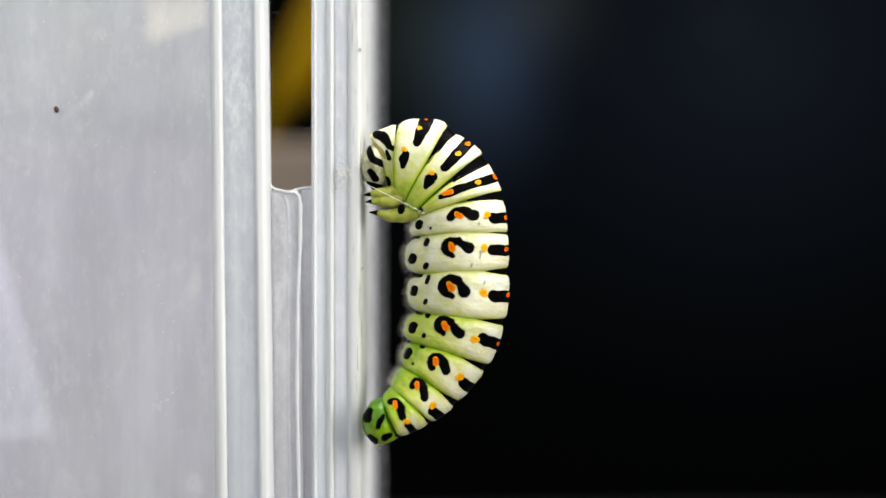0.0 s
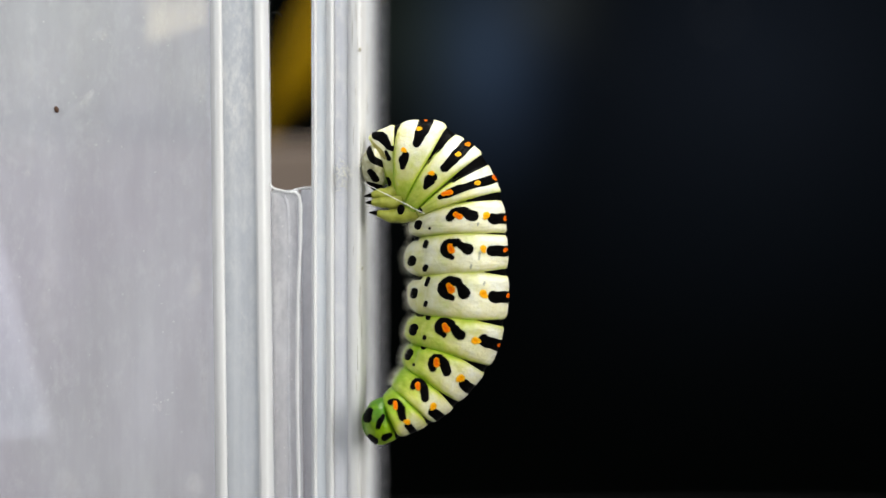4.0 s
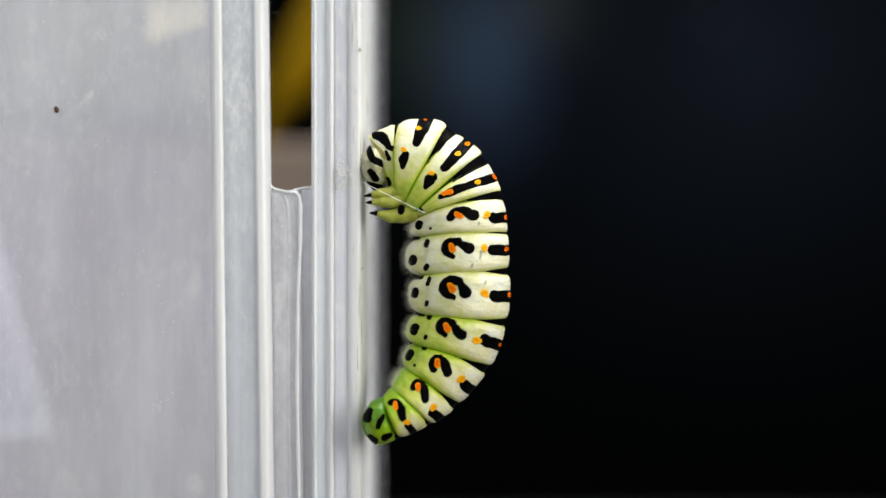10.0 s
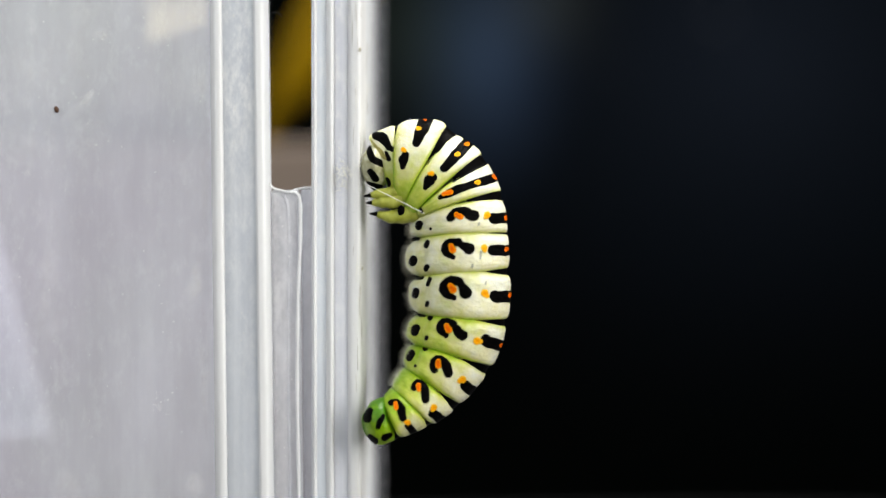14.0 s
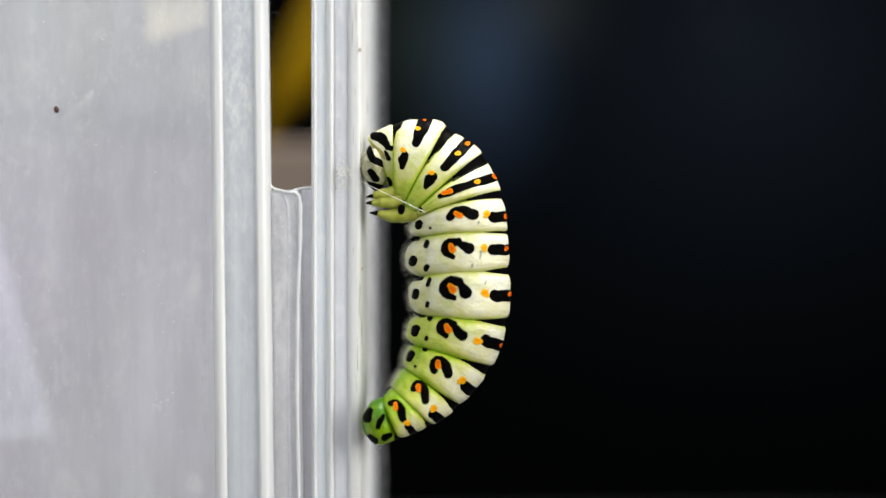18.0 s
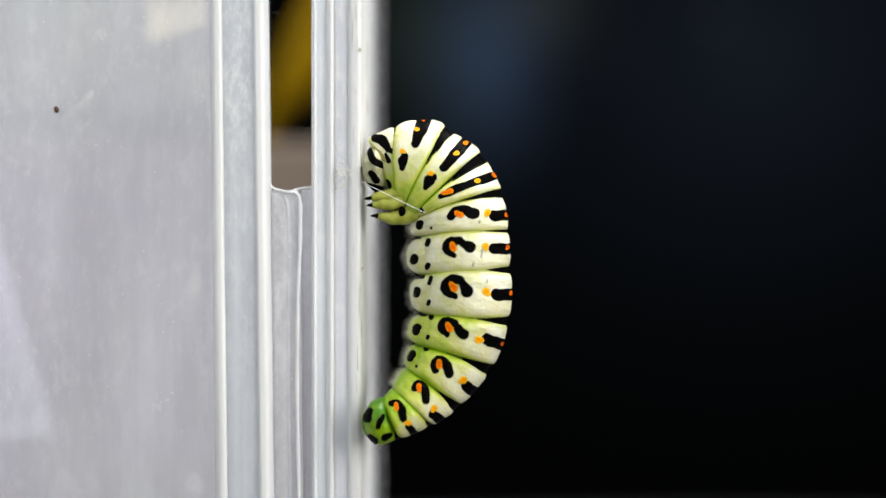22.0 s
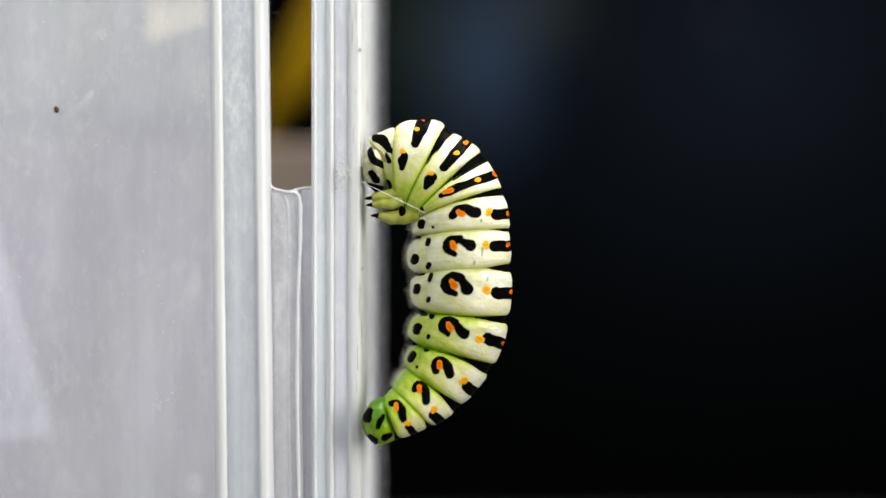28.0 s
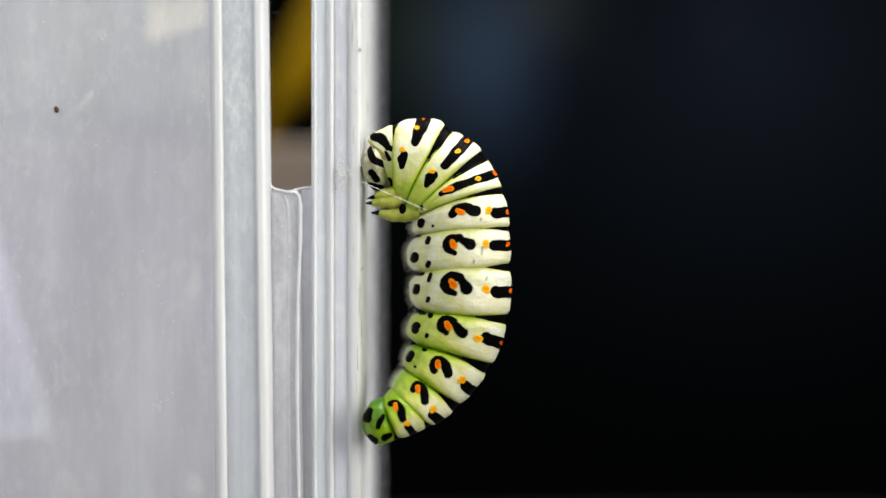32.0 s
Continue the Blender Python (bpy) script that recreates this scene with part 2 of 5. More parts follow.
# ---- mesh helpers ----
def part(name, bm, mat, parent=None, label=""):
    """One mesh object out of a bmesh, linked under a thing or under a part."""
    me = bpy.data.meshes.new(name)
    bm.to_mesh(me)
    bm.free()
    me.materials.append(mat)
    ob = new(name, me)
    ob.parent = parent
    if label:
        tagged(ob, label)
    return ob


def thing(name, place, label, category, group=""):
    ob = new(name)
    ob.empty_display_size = 0.005
    ob.location = place
    return tagged(ob, label, category, group)


def smooth(bm):
    for f in bm.faces:
        f.smooth = True
    return bm


def block(x0, x1, y0, y1, z0, z1, bevel=0.0, steps=2, bm=None):
    bm = bm or bmesh.new()
    made = bmesh.ops.create_cube(bm, size=1.0, matrix=Matrix.Translation(((x0 + x1) / 2, (y0 + y1) / 2, (z0 + z1) / 2))
                                 @ Matrix.Diagonal((x1 - x0, y1 - y0, z1 - z0, 1)))
    if bevel:
        edges = list({e for v in made["verts"] for e in v.link_edges})
        bmesh.ops.bevel(bm, geom=edges, offset=bevel, segments=steps, affect="EDGES", profile=0.5)
    return smooth(bm) if bevel and steps > 2 else bm


def grid_mesh(points, wrap=False, bm=None, cap=False):
    """A sheet through rows of points; wrap closes each row into a ring."""
    bm = bm or bmesh.new()
    rows = [[bm.verts.new(p) for p in row] for row in points]
    for r0, r1 in zip(rows, rows[1:]):
        n = len(r0)
        for i in range(n if wrap else n - 1):
            j = (i + 1) % n
            bm.faces.new((r0[i], r0[j], r1[j], r1[i]))
    if cap:
        for r in (rows[0], rows[-1]):
            bm.faces.new(r)
        bmesh.ops.recalc_face_normals(bm, faces=bm.faces)
    return smooth(bm)


def tube(points, radii, sides=10, bm=None):
    pts = [Vector(p) for p in points]
    rows = []
    for i, p in enumerate(pts):
        way = (pts[min(i + 1, len(pts) - 1)] - pts[max(i - 1, 0)]).normalized()
        u = way.cross(Vector((0, 1, 0.01))).normalized()
        v = way.cross(u)
        rows.append([p + radii[i] * (math.cos(k * math.tau / sides) * u + math.sin(k * math.tau / sides) * v) for k in range(sides)])
    return grid_mesh(rows, True, bm, True)


# ---- the setting ----
LOW, HIGH = -0.0995, 0.085
DEEP = 0.046


def setting():
    for name, box, mat, label in (
            ("floor", (-0.52, 0.52, -0.54, 0.54, LOW - 0.025, LOW), TABLE, "dark scuffed table top under the container"),
            ("ceiling", (-0.52, 0.52, -0.54, 0.54, 0.86, 0.88), WALL, "plain pale ceiling"),
            ("wall_left", (-0.54, -0.52, -0.54, 0.54, LOW, 0.86), WALL, "plain painted wall"),
            ("wall_right", (0.52, 0.54, -0.54, 0.54, LOW, 0.86), WALL, "plain painted wall"),
            ("wall_front", (-0.52, 0.52, -0.54, -0.52, LOW, 0.86), WALL, "plain painted wall behind the camera"),
            ("wall_back", (-0.52, 0.52, 0.52, 0.54, LOW, 0.86), WALL, "plain painted wall behind the cloth")):
        tagged(part(name, block(*box), mat), label, "room", kind="structure")
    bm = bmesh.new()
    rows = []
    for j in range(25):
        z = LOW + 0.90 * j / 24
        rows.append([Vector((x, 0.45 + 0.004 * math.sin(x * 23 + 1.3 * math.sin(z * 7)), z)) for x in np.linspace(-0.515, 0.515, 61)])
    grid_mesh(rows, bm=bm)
    tagged(part("backdrop", bm, GLOW_CLOTH), "dark blue-black backdrop cloth far behind the container, the background's soft glow painted in", "backdrop", kind="structure")


def across(a, d=0.0):
    return at(a, 441, d).x


def bar(outline, low, high, sway=0.0):
    """A closed outline of (x, y) drawn up from low to high, its gentle corners smooth; sway: how much it wavers."""
    bm = bmesh.new()
    rows = []
    for k in range(41):
        z = low + (high - low) * k / 40
        dx = sway * (math.sin(61 * z + outline[0][0] * 900) + 0.6 * math.sin(173 * z + outline[0][0] * 2100)) * UNIT
        rows.append([Vector((x + dx, y, z)) for x, y in outline])
    grid_mesh(rows, True, bm, True)
    for e in bm.edges:
        if len(e.link_faces) == 2 and e.calc_face_angle(0.0) > radians(48):
            e.smooth = False
    return bm


def ridge(x0, x1, y0, y1, full=2.6, skew=0.0, steps=18):
    """The outline of a rounded rib between x0 and x1 that swells softly from y1 to y0; full: how broad its crest is."""
    w, c = (x1 - x0) / 2, (x0 + x1) / 2
    arch = []
    for k in range(steps + 1):
        s = 2 * k / steps - 1
        arch.append((c + w * (s + skew * (1 - s * s)), y1 + (y0 - y1) * (1 - abs(s) ** full) ** 1.25))
    return arch + [(x1, y1 + 0.0012), (x0, y1 + 0.0012)]


def container():
    box = thing("plastic_container", at(375, 441), "open milky translucent plastic storage box standing on its side", "container")
    box.location.z = LOW
    o = box.location.copy()

    def strip(name, a0, a1, y0, y1, mat, bevel, label="", low=0.0, high=HIGH - LOW, steps=6):
        return part(name, block(across(a0) - o.x, across(a1) - o.x, y0, y1, low, high, bevel, steps), mat, box, label)
    tall = HIGH - LOW
    strip("front_wall", -700, 379, -0.0002, 0.0010, PANEL, 0.0, "scuffed frosted side wall")
    strip("back_wall", -700, 379, DEEP - 0.002, DEEP - 0.0008, GLASSY, 0.0, "clear back wall")
    strip("base_wall", -724, -700.5, 0.0008, DEEP - 0.0008, PANEL, 0.0)
    part("lower_wall", block(across(-700) - o.x, across(379) - o.x, 0.0022, DEEP - 0.0022, 0.0, 0.0012), PANEL, box)
    part("upper_wall", block(across(-700) - o.x, across(379) - o.x, 0.0022, DEEP - 0.0022, tall - 0.0012, tall), GLASSY, box)
    def rounded(name, a0, a1, y0, y1, mat, full, label, skew=0.0):
        part(name, bar(ridge(across(a0) - o.x, across(a1) - o.x, y0, y1, full, skew), 0.0, tall, 0.25), mat, box, label)
    rounded("rib", 371, 400, -0.00062, 0.0001, RIB, 2.6, "thick pale moulded rib", 0.4)
    rounded("rim", 449, 478, -0.00075, 0.0006, RIB, 4.0, "thick pale rim of the opening")
    shape = [(396.5, -0.00025), (402, -0.00042), (413, -0.00044), (419, -0.00034), (428, -0.00026), (446, -0.00024), (451, -0.00034), (454.9, -0.00050), (454.9, 0.0014), (396.5, 0.0014)]
    part("flange", bar([(across(a) - o.x, y) for a, y in shape], 0.0, tall), BAND, box, "bluish flange between the ribs")
    # the clip that joins the box to its lid, below the slot
    top = at(0, 336).z - LOW
    part("clip_plate", block(across(479) - o.x, across(530.5) - o.x, 0.0006, 0.0016, 0.0, top, 0.0003), CLEAR, box, "clear plastic clip plate")
    part("clip_web", block(across(531) - o.x, across(553) - o.x, 0.0012, 0.0018, 0.0, top + 0.0001, 0.0002), CLEAR, box)

    def bead(name, line, radius, d, mat=RIB):
        pts = [at(a, b, d) - o for a, b in line]
        pts = [p + Vector(((p.z + LOW) * 0.0122, 0, 0)) for p in pts]
        fine = [pts[i].lerp(pts[i + 1], k / 4) for i in range(len(pts) - 1) for k in range(4)] + [pts[-1]]
        for _ in range(3):
            fine[1:-1] = [(fine[i - 1] + 2 * fine[i] + fine[i + 1]) / 4 for i in range(1, len(fine) - 1)]
        part(name, tube(fine, [radius * UNIT * (1 + 0.15 * math.sin(i * 1.7)) for i in range(len(fine))], 8), mat, box)
    bead("clip_ridge", [(512, 341), (521, 340), (529, 346), (532, 362), (532, 420), (528, 500), (526, 600), (526, 720), (529, 860), (532, 1200), (534, 2200)], 3.2, 0.0002)
    bead("clip_groove", [(500, 344), (506, 352), (510, 372), (512, 420), (512, 520), (510, 640), (511, 760), (514, 900), (516, 1300), (517, 2200)], 3.6, 0.0007, CLEAR)
    bead("clip_lip", [(475, 312), (477, 326), (483, 334), (495, 337), (512, 341)], 2.2, 0.0004)
    bead("clip_lip", [(514, 340), (524, 335), (538, 333), (554, 332)], 2.0, 0.0010)
    # the walls draw in slightly towards one end
    for ob in box.children:
        for v in ob.data.vertices:
            v.co.x -= (v.co.z + LOW) * 0.0122
    return box


def lid():
    ob = thing("container_lid", (across(600), 0, LOW), "milky plastic lid with raised ribs that carries the caterpillar", "lid")
    o = ob.location
    tall = HIGH - LOW

    def strip(name, a0, a1, y0, y1, mat, bevel, label=""):
        return part(name, block(across(a0) - o.x, across(a1) - o.x, y0, y1, 0.0, tall, bevel, 6), mat, ob, label)
    for flip in (False, True):
        def span(y0, y1):
            return (DEEP - y1, DEEP - y0) if flip else (y0, y1)
        pale, thick = (GLASSY, GLASSY) if flip else (LID, RIB)
        strip("skirt", 552, 600, *span(0.0, 0.0014), pale, 0.0002)
        def rounded(name, a0, a1, y0, y1, mat, full, label="", skew=0.0):
            low, high = (DEEP - y0, DEEP - y1) if flip else (y0, y1)
            part(name, bar(ridge(across(a0) - o.x, across(a1) - o.x, low, high, full, skew), 0.0, tall, 0.25), mat, ob, label)
        rounded("thin_rib", 551, 563, -0.00028, 0.0003, thick, 2.4)
        rounded("raised_rib", 574, 593, -0.00058, 0.0003, thick, 2.2, "narrow bright raised rib", 0.35)
        strip("shoulder", 593, 616, *span(-0.0001, 0.0014), GLASSY if flip else SHADED_LID, 0.0, "greyer sunken strip beside the rim")
        rounded("rounded_rim", 606, 645.2, -0.0006, 0.0020, thick, 4.0, "thick rounded pale rim", 0.2)
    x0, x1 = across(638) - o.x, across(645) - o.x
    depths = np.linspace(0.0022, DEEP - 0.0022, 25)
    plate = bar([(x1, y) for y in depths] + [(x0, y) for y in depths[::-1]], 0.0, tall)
    # clearness rises with depth, so the plate darkens as if losing light
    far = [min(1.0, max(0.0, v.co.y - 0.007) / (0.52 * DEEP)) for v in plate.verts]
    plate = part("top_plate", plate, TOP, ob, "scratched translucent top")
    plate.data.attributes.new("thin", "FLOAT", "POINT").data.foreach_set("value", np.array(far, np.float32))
    return ob


# ---- the caterpillar ----

class Ring:
    """A body segment: the outlines of its front and rear end (belly, middle, back), its half width and how its belly and back bulge."""

    def __init__(self, name, front, rear, half, belly=0.0, back=3.0, tint=(0.1, 0.5), power=5.0, pinch=0.09, deep=0.0, taper=0.0):
        self.name, self.half, self.belly, self.back = name, half, belly, back
        self.tint, self.power, self.pinch, self.taper = tint, power, pinch, taper
        self.deep = deep if isinstance(deep, tuple) else (deep, deep)
        self.f, self.r = np.array(front, float), np.array(rear, float)
        mid = (self.f + self.r) / 2
        n = mid[2] - mid[0]
        self.n = n / np.linalg.norm(n)
        self.centre = (self.f[1] + self.r[1]) / 2

    def surf(self, u, th, lift=0.0):
        u, th = np.broadcast_arrays(np.asarray(u, float), np.asarray(th, float))
        s = np.cos(th)[..., None]

        def line(q):
            return q[1] + (q[2] - q[0]) / 2 * s + ((q[2] + q[0]) / 2 - q[1]) * s * s
        v = u[..., None]
        p = line(self.f) * (1 - v) + line(self.r) * v
        bulge = 1 - np.abs(2 * u - 1) ** self.power
        lobe = 1 - np.abs(2 * u - 1) ** 3.4
        amp = self.back * np.maximum(s, 0) ** 2 * bulge[..., None] - self.belly * np.maximum(-s, 0) ** 2 * lobe[..., None]
        p = p + self.n * amp
        # shallow wrinkles of the skin
        k, c = self.centre[1] * 0.37, np.cos(th)
        wrinkle = 0.008 * np.sin(11 * u + 5 * c + k) + 0.007 * np.sin(19 * u - 9 * c + 2 * k) + 0.004 * np.sin(31 * c + 7 * u + k)
        wrinkle = 0.4 * wrinkle + 0.003 * np.sin(43 * u + 3 * np.sin(9 * c + k)) * np.sin(17 * c + 2 * np.sin(8 * u + k)) + 0.0018 * np.sin(67 * u + 4 * np.sin(13 * c)) * np.sin(37 * c + k)
        if self.belly > 10:
            # the crease between flank and proleg
            wrinkle = wrinkle - 0.045 * np.exp(-((c + 0.76 + 0.03 * np.sin(7 * u + k)) / 0.055) ** 2) * lobe
        mid = (self.f[1] * (1 - v) + self.r[1] * v)
        round_off = 1 - self.taper * np.clip(2 * u - 1, 0, 1) ** 3
        p = mid + (p - mid) * ((1 + wrinkle) * round_off)[..., None]
        half = self.half[0] * (1 - u) + self.half[1] * u
        w = half * (1 - self.pinch + self.pinch * bulge) * (1 + wrinkle) * round_off * np.sin(th)
        deep = self.deep[0] * (1 - u) + self.deep[1] * u
        k = UNIT * (1 + deep * UNIT / FAR)
        out = np.stack([(p[..., 0] - 784) * k, (deep - w) * UNIT, (441 - p[..., 1]) * k], -1)
        if np.any(lift):
            e = 1e-3
            du = self.surf(np.clip(u + e, 0, 1), th) - self.surf(np.clip(u - e, 0, 1), th)
            dt = self.surf(u, th + e) - self.surf(u, th - e)
            nn = np.cross(dt, du)
            nn /= np.maximum(np.linalg.norm(nn, axis=-1, keepdims=True), 1e-12)
            back = sum(self.deep) / 2 * UNIT
            k = UNIT * (1 + back / FAR)
            mid = np.array([(self.centre[0] - 784) * k, back, (441 - self.centre[1]) * k])
            nn *= np.sign(((out - mid) * nn).sum(-1, keepdims=True))
            out = out + nn * np.asarray(lift)[..., None]
        return out

    def plan(self, u, th):
        p = self.surf(u, th)
        k = UNIT * (1 + p[..., 1] / FAR)
        return np.stack([784 + p[..., 0] / k, 441 - p[..., 2] / k], -1)

    def find(self, ab):
        """Where on the near flank the plan points ab lie, as (u, th)."""
        gu, gt = np.meshgrid(np.linspace(0.0, 1.0, 61), np.linspace(0.0, math.pi, 121), indexing="ij")
        g = self.plan(gu, gt).reshape(-1, 2)
        k = ((ab[:, None, :] - g[None]) ** 2).sum(-1).argmin(1)
        u, th = gu.ravel()[k].copy(), gt.ravel()[k].copy()
        for _ in range(3):
            e = 1e-3
            p = self.plan(u, th)
            ju, jt = (self.plan(u + e, th) - p) / e, (self.plan(u, th + e) - p) / e
            d = ab - p
            a, b, c = (ju * ju).sum(-1) + 20, (ju * jt).sum(-1), (jt * jt).sum(-1) + 20
            x, y = (ju * d).sum(-1), (jt * d).sum(-1)
            det = a * c - b * b
            nu = np.clip(u + np.clip((c * x - b * y) / det, -0.03, 0.03), 0.0, 1.0)
            nt = np.clip(th + np.clip((a * y - b * x) / det, -0.04, 0.04), 0.0, math.pi)
            better = ((self.plan(nu, nt) - ab) ** 2).sum(-1) < (d * d).sum(-1)
            u, th = np.where(better, nu, u), np.where(better, nt, th)
        return u, th


def segment(ring, parent):
    """The skin of one segment, closed at both ends."""
    nu, nt = 48, 144
    origin = Vector(((ring.centre[0] - 784) * UNIT, 0, (441 - ring.centre[1]) * UNIT))
    us = 0.5 - 0.5 * np.cos(np.linspace(0, math.pi, nu))
    th = np.linspace(0, math.tau, nt, endpoint=False)
    gu, gt = np.meshgrid(us, th, indexing="ij")
    pts = ring.surf(gu, gt)
    first, last = ring.surf(np.zeros(nt), th), ring.surf(np.ones(nt), th)
    c0, c1 = first.mean(0), last.mean(0)
    rows = [c0 + (first - c0) * 0.5, c0 + (first - c0) * 0.93 - (c1 - c0) * 0.04] + list(pts) + \
        [c1 + (last - c1) * 0.93 - (c0 - c1) * 0.04, c1 + (last - c1) * 0.5]
    bm = grid_mesh([[Vector(p) - origin for p in row] for row in rows], True, cap=True)
    ob = part(ring.name, bm, SKIN, parent)
    tint = ob.data.attributes.new("tint", "FLOAT", "POINT")
    s = np.tile(np.cos(th), len(rows))
    lo, hi = ring.tint
    edge = np.repeat(np.abs(np.concatenate([[0, 0], us, [1, 1]]) * 2 - 1), nt)
    value = lo + (hi - lo) * np.clip(0.5 - 0.75 * s, 0, 1) + 0.26 * edge ** 7
    tint.data.foreach_set("value", value.astype(np.float32))
    ob.location = origin - parent.location
    ob["origin"] = origin
    return ob


def refined(k, times):
    """The rows of a table with straight steps put in between."""
    old = np.arange(len(k))
    fine = np.linspace(0, len(k) - 1, (len(k) - 1) * times + 1)
    return np.stack([np.interp(fine, old, k[:, j]) for j in range(k.shape[1])], 1)


def stroke(name, ring, ob, nodes, mat, lift=3.0e-5, label=""):
    """A patch of colour that lies on a segment's skin along a line of (a, b, radius), on both flanks."""
    nodes = np.array(nodes, float)
    if len(nodes) == 1:
        nodes = np.array([nodes[0] + (0, -0.3, 0), nodes[0] + (0, 0.3, 0)])
    steps = np.linalg.norm(np.diff(nodes[:, :2], axis=0), axis=1)
    run = np.concatenate([[0], np.cumsum(steps)])
    nodes[:, 2] += 0.6
    r0, r1 = nodes[0, 2], nodes[-1, 2]
    n, m = 27, 11
    q = np.concatenate([-r0 * np.cos(np.linspace(0, math.pi / 2, 10))[:-1], np.linspace(0, run[-1], n - 18), run[-1] + r1 * np.sin(np.linspace(0, math.pi / 2, 10))[1:]])
    inside = np.clip(q, 0, run[-1])
    a, b, r = (np.interp(inside, run, nodes[:, k]) for k in range(3))
    if len(nodes) > 2:
        a[1:-1], b[1:-1] = (a[:-2] + 2 * a[1:-1] + a[2:]) / 4, (b[:-2] + 2 * b[1:-1] + b[2:]) / 4
    cap = np.where(q < 0, np.sqrt(np.clip(1 - (q / r0) ** 2, 0, 1)), np.where(q > run[-1], np.sqrt(np.clip(1 - ((q - run[-1]) / r1) ** 2, 0, 1)), 1.0))
    ta, tb = np.gradient(a + 1e-6 * q), np.gradient(b + 1e-6 * q)
    first, last = nodes[1, :2] - nodes[0, :2], nodes[-1, :2] - nodes[-2, :2]
    ends = q < 0
    ta[ends], tb[ends] = first
    ends = q > run[-1]
    ta[ends], tb[ends] = last
    size = np.maximum(np.hypot(ta, tb), 1e-9)
    ta, tb = ta / size, tb / size
    a, b = a + ta * (q - inside), b + tb * (q - inside)
    k = nodes[0, 0] * 1.7 + nodes[0, 1]
    w = np.linspace(-1, 1, m)
    rough = 1 + sum(h * np.sin(q[:, None] * f + k * (i + 1) + 1.9 * np.sign(w)[None]) for i, (f, h) in enumerate(((0.16, 0.07), (0.33, 0.045), (0.8, 0.03))))
    wide = w * rough * (r * cap)[:, None]
    ab = np.stack([a[:, None] - tb[:, None] * wide, b[:, None] + ta[:, None] * wide], -1)
    u, th = ring.find(ab.reshape(-1, 2))
    u, th = (refined(refined(k.reshape(ab.shape[:2]), 3).T, 2).T for k in (u, th))
    up = np.full(u.shape, lift)
    up[0], up[-1], up[:, 0], up[:, -1] = (lift * 0.35,) * 4
    origin = np.array(ob["origin"])
    for side in (1, -1):
        p = ring.surf(u, side * th, up) - origin
        bm = grid_mesh([[Vector(c) for c in row] for row in p])
        bmesh.ops.remove_doubles(bm, verts=bm.verts, dist=1e-7)
        bmesh.ops.recalc_face_normals(bm, faces=bm.faces)
        far = sum((f.normal.y for f in bm.faces), 0.0) * side
        if far > 0:
            bmesh.ops.reverse_faces(bm, faces=bm.faces)
        made = part(name, bm, mat, ob, label)
        if mat in (ORANGE, YELLOW, RED):
            ends = bmesh.new()
            ends.from_mesh(made.data)
            rim = [v.co.copy() for v in ends.verts if v.is_boundary]
            reach = max(min((v.co - c).length for c in rim) for v in ends.verts) or 1.0
            deep = [min(1.0, min((v.co - c).length for c in rim) / reach) for v in ends.verts]
            ends.free()
            made.data.attributes.new("deep", "FLOAT", "POINT").data.foreach_set("value", np.array(deep, np.float32))


def fuzz(ring, ob, count, seed, spread=(0.88, 1.0), length=(4, 12)):
    """Short pale hairs on the belly side of a segment."""
    rnd = random.Random(seed)
    bm = bmesh.new()
    origin = Vector(ob["origin"])
    for _ in range(count):
        u, th = rnd.uniform(0.1, 0.9), math.pi * rnd.uniform(*spread) * rnd.choice((1, 1, -1))
        p = Vector(ring.surf(u, th)) - origin
        q = Vector(ring.surf(u, th, 1e-4)) - origin
        way = ((q - p).normalized() + 0.5 * Vector((rnd.uniform(-1, 1), rnd.uniform(-1, 1), rnd.uniform(-1, 1)))).normalized()
        side = way.orthogonal().normalized()
        w = 0.11 * UNIT
        tip = p + way * rnd.uniform(*length) * UNIT + Vector((0, 0, rnd.uniform(-3, 3) * UNIT))
        vs = [bm.verts.new(p + w * (math.cos(k * 2.094) * side + math.sin(k * 2.094) * way.cross(side))) for k in range(3)]
        t = bm.verts.new(tip)
        for i in range(3):
            bm.faces.new((vs[i], vs[(i + 1) % 3], t))
    tagged(part("hair", bm, HAIR, ob, "fine pale hairs"), kind="stuff")


def membrane(ring, nxt, ob, full, reach=0.16):
    """The dark fold of skin on the back between a segment and the next."""
    th = np.linspace(-1.3, 1.3, 41)
    fade = np.abs(th) / 1.3
    a = ring.surf(1 - reach + (reach - 0.02) * fade ** 1.5, th)
    b = nxt.surf(reach - (reach - 0.02) * fade ** 1.5, th)
    c0, c1 = ring.surf(0.86, [0.5 * math.pi, -0.5 * math.pi]).mean(0), nxt.surf(0.14, [0.5 * math.pi, -0.5 * math.pi]).mean(0)
    size = (full - 0.09 * fade ** 3)[:, None]
    a, b = c0 + (a - c0) * size, c1 + (b - c1) * size
    rows = []
    for k in np.linspace(0, 1, 7):
        dip = 1 - 0.012 * math.sin(k * math.pi)
        mid = a * (1 - k) + b * k
        c = c0 * (1 - k) + c1 * k
        rows.append([Vector(p) - Vector(ob["origin"]) for p in c + (mid - c) * dip])
    part("fold", grid_mesh(rows), BLACK, ob, "black fold between segments")


def hook(ring, ob, nodes, orange):
    nodes = [(a, b, r * 1.18 + 0.6) for a, b, r in nodes]
    stroke("hook_spot", ring, ob, nodes, BLACK, label="black hook-shaped marking")
    stroke("orange_spot", ring, ob, [(a, b, r * 0.84) for a, b, r in orange], ORANGE, 4.4e-5, "orange dot")


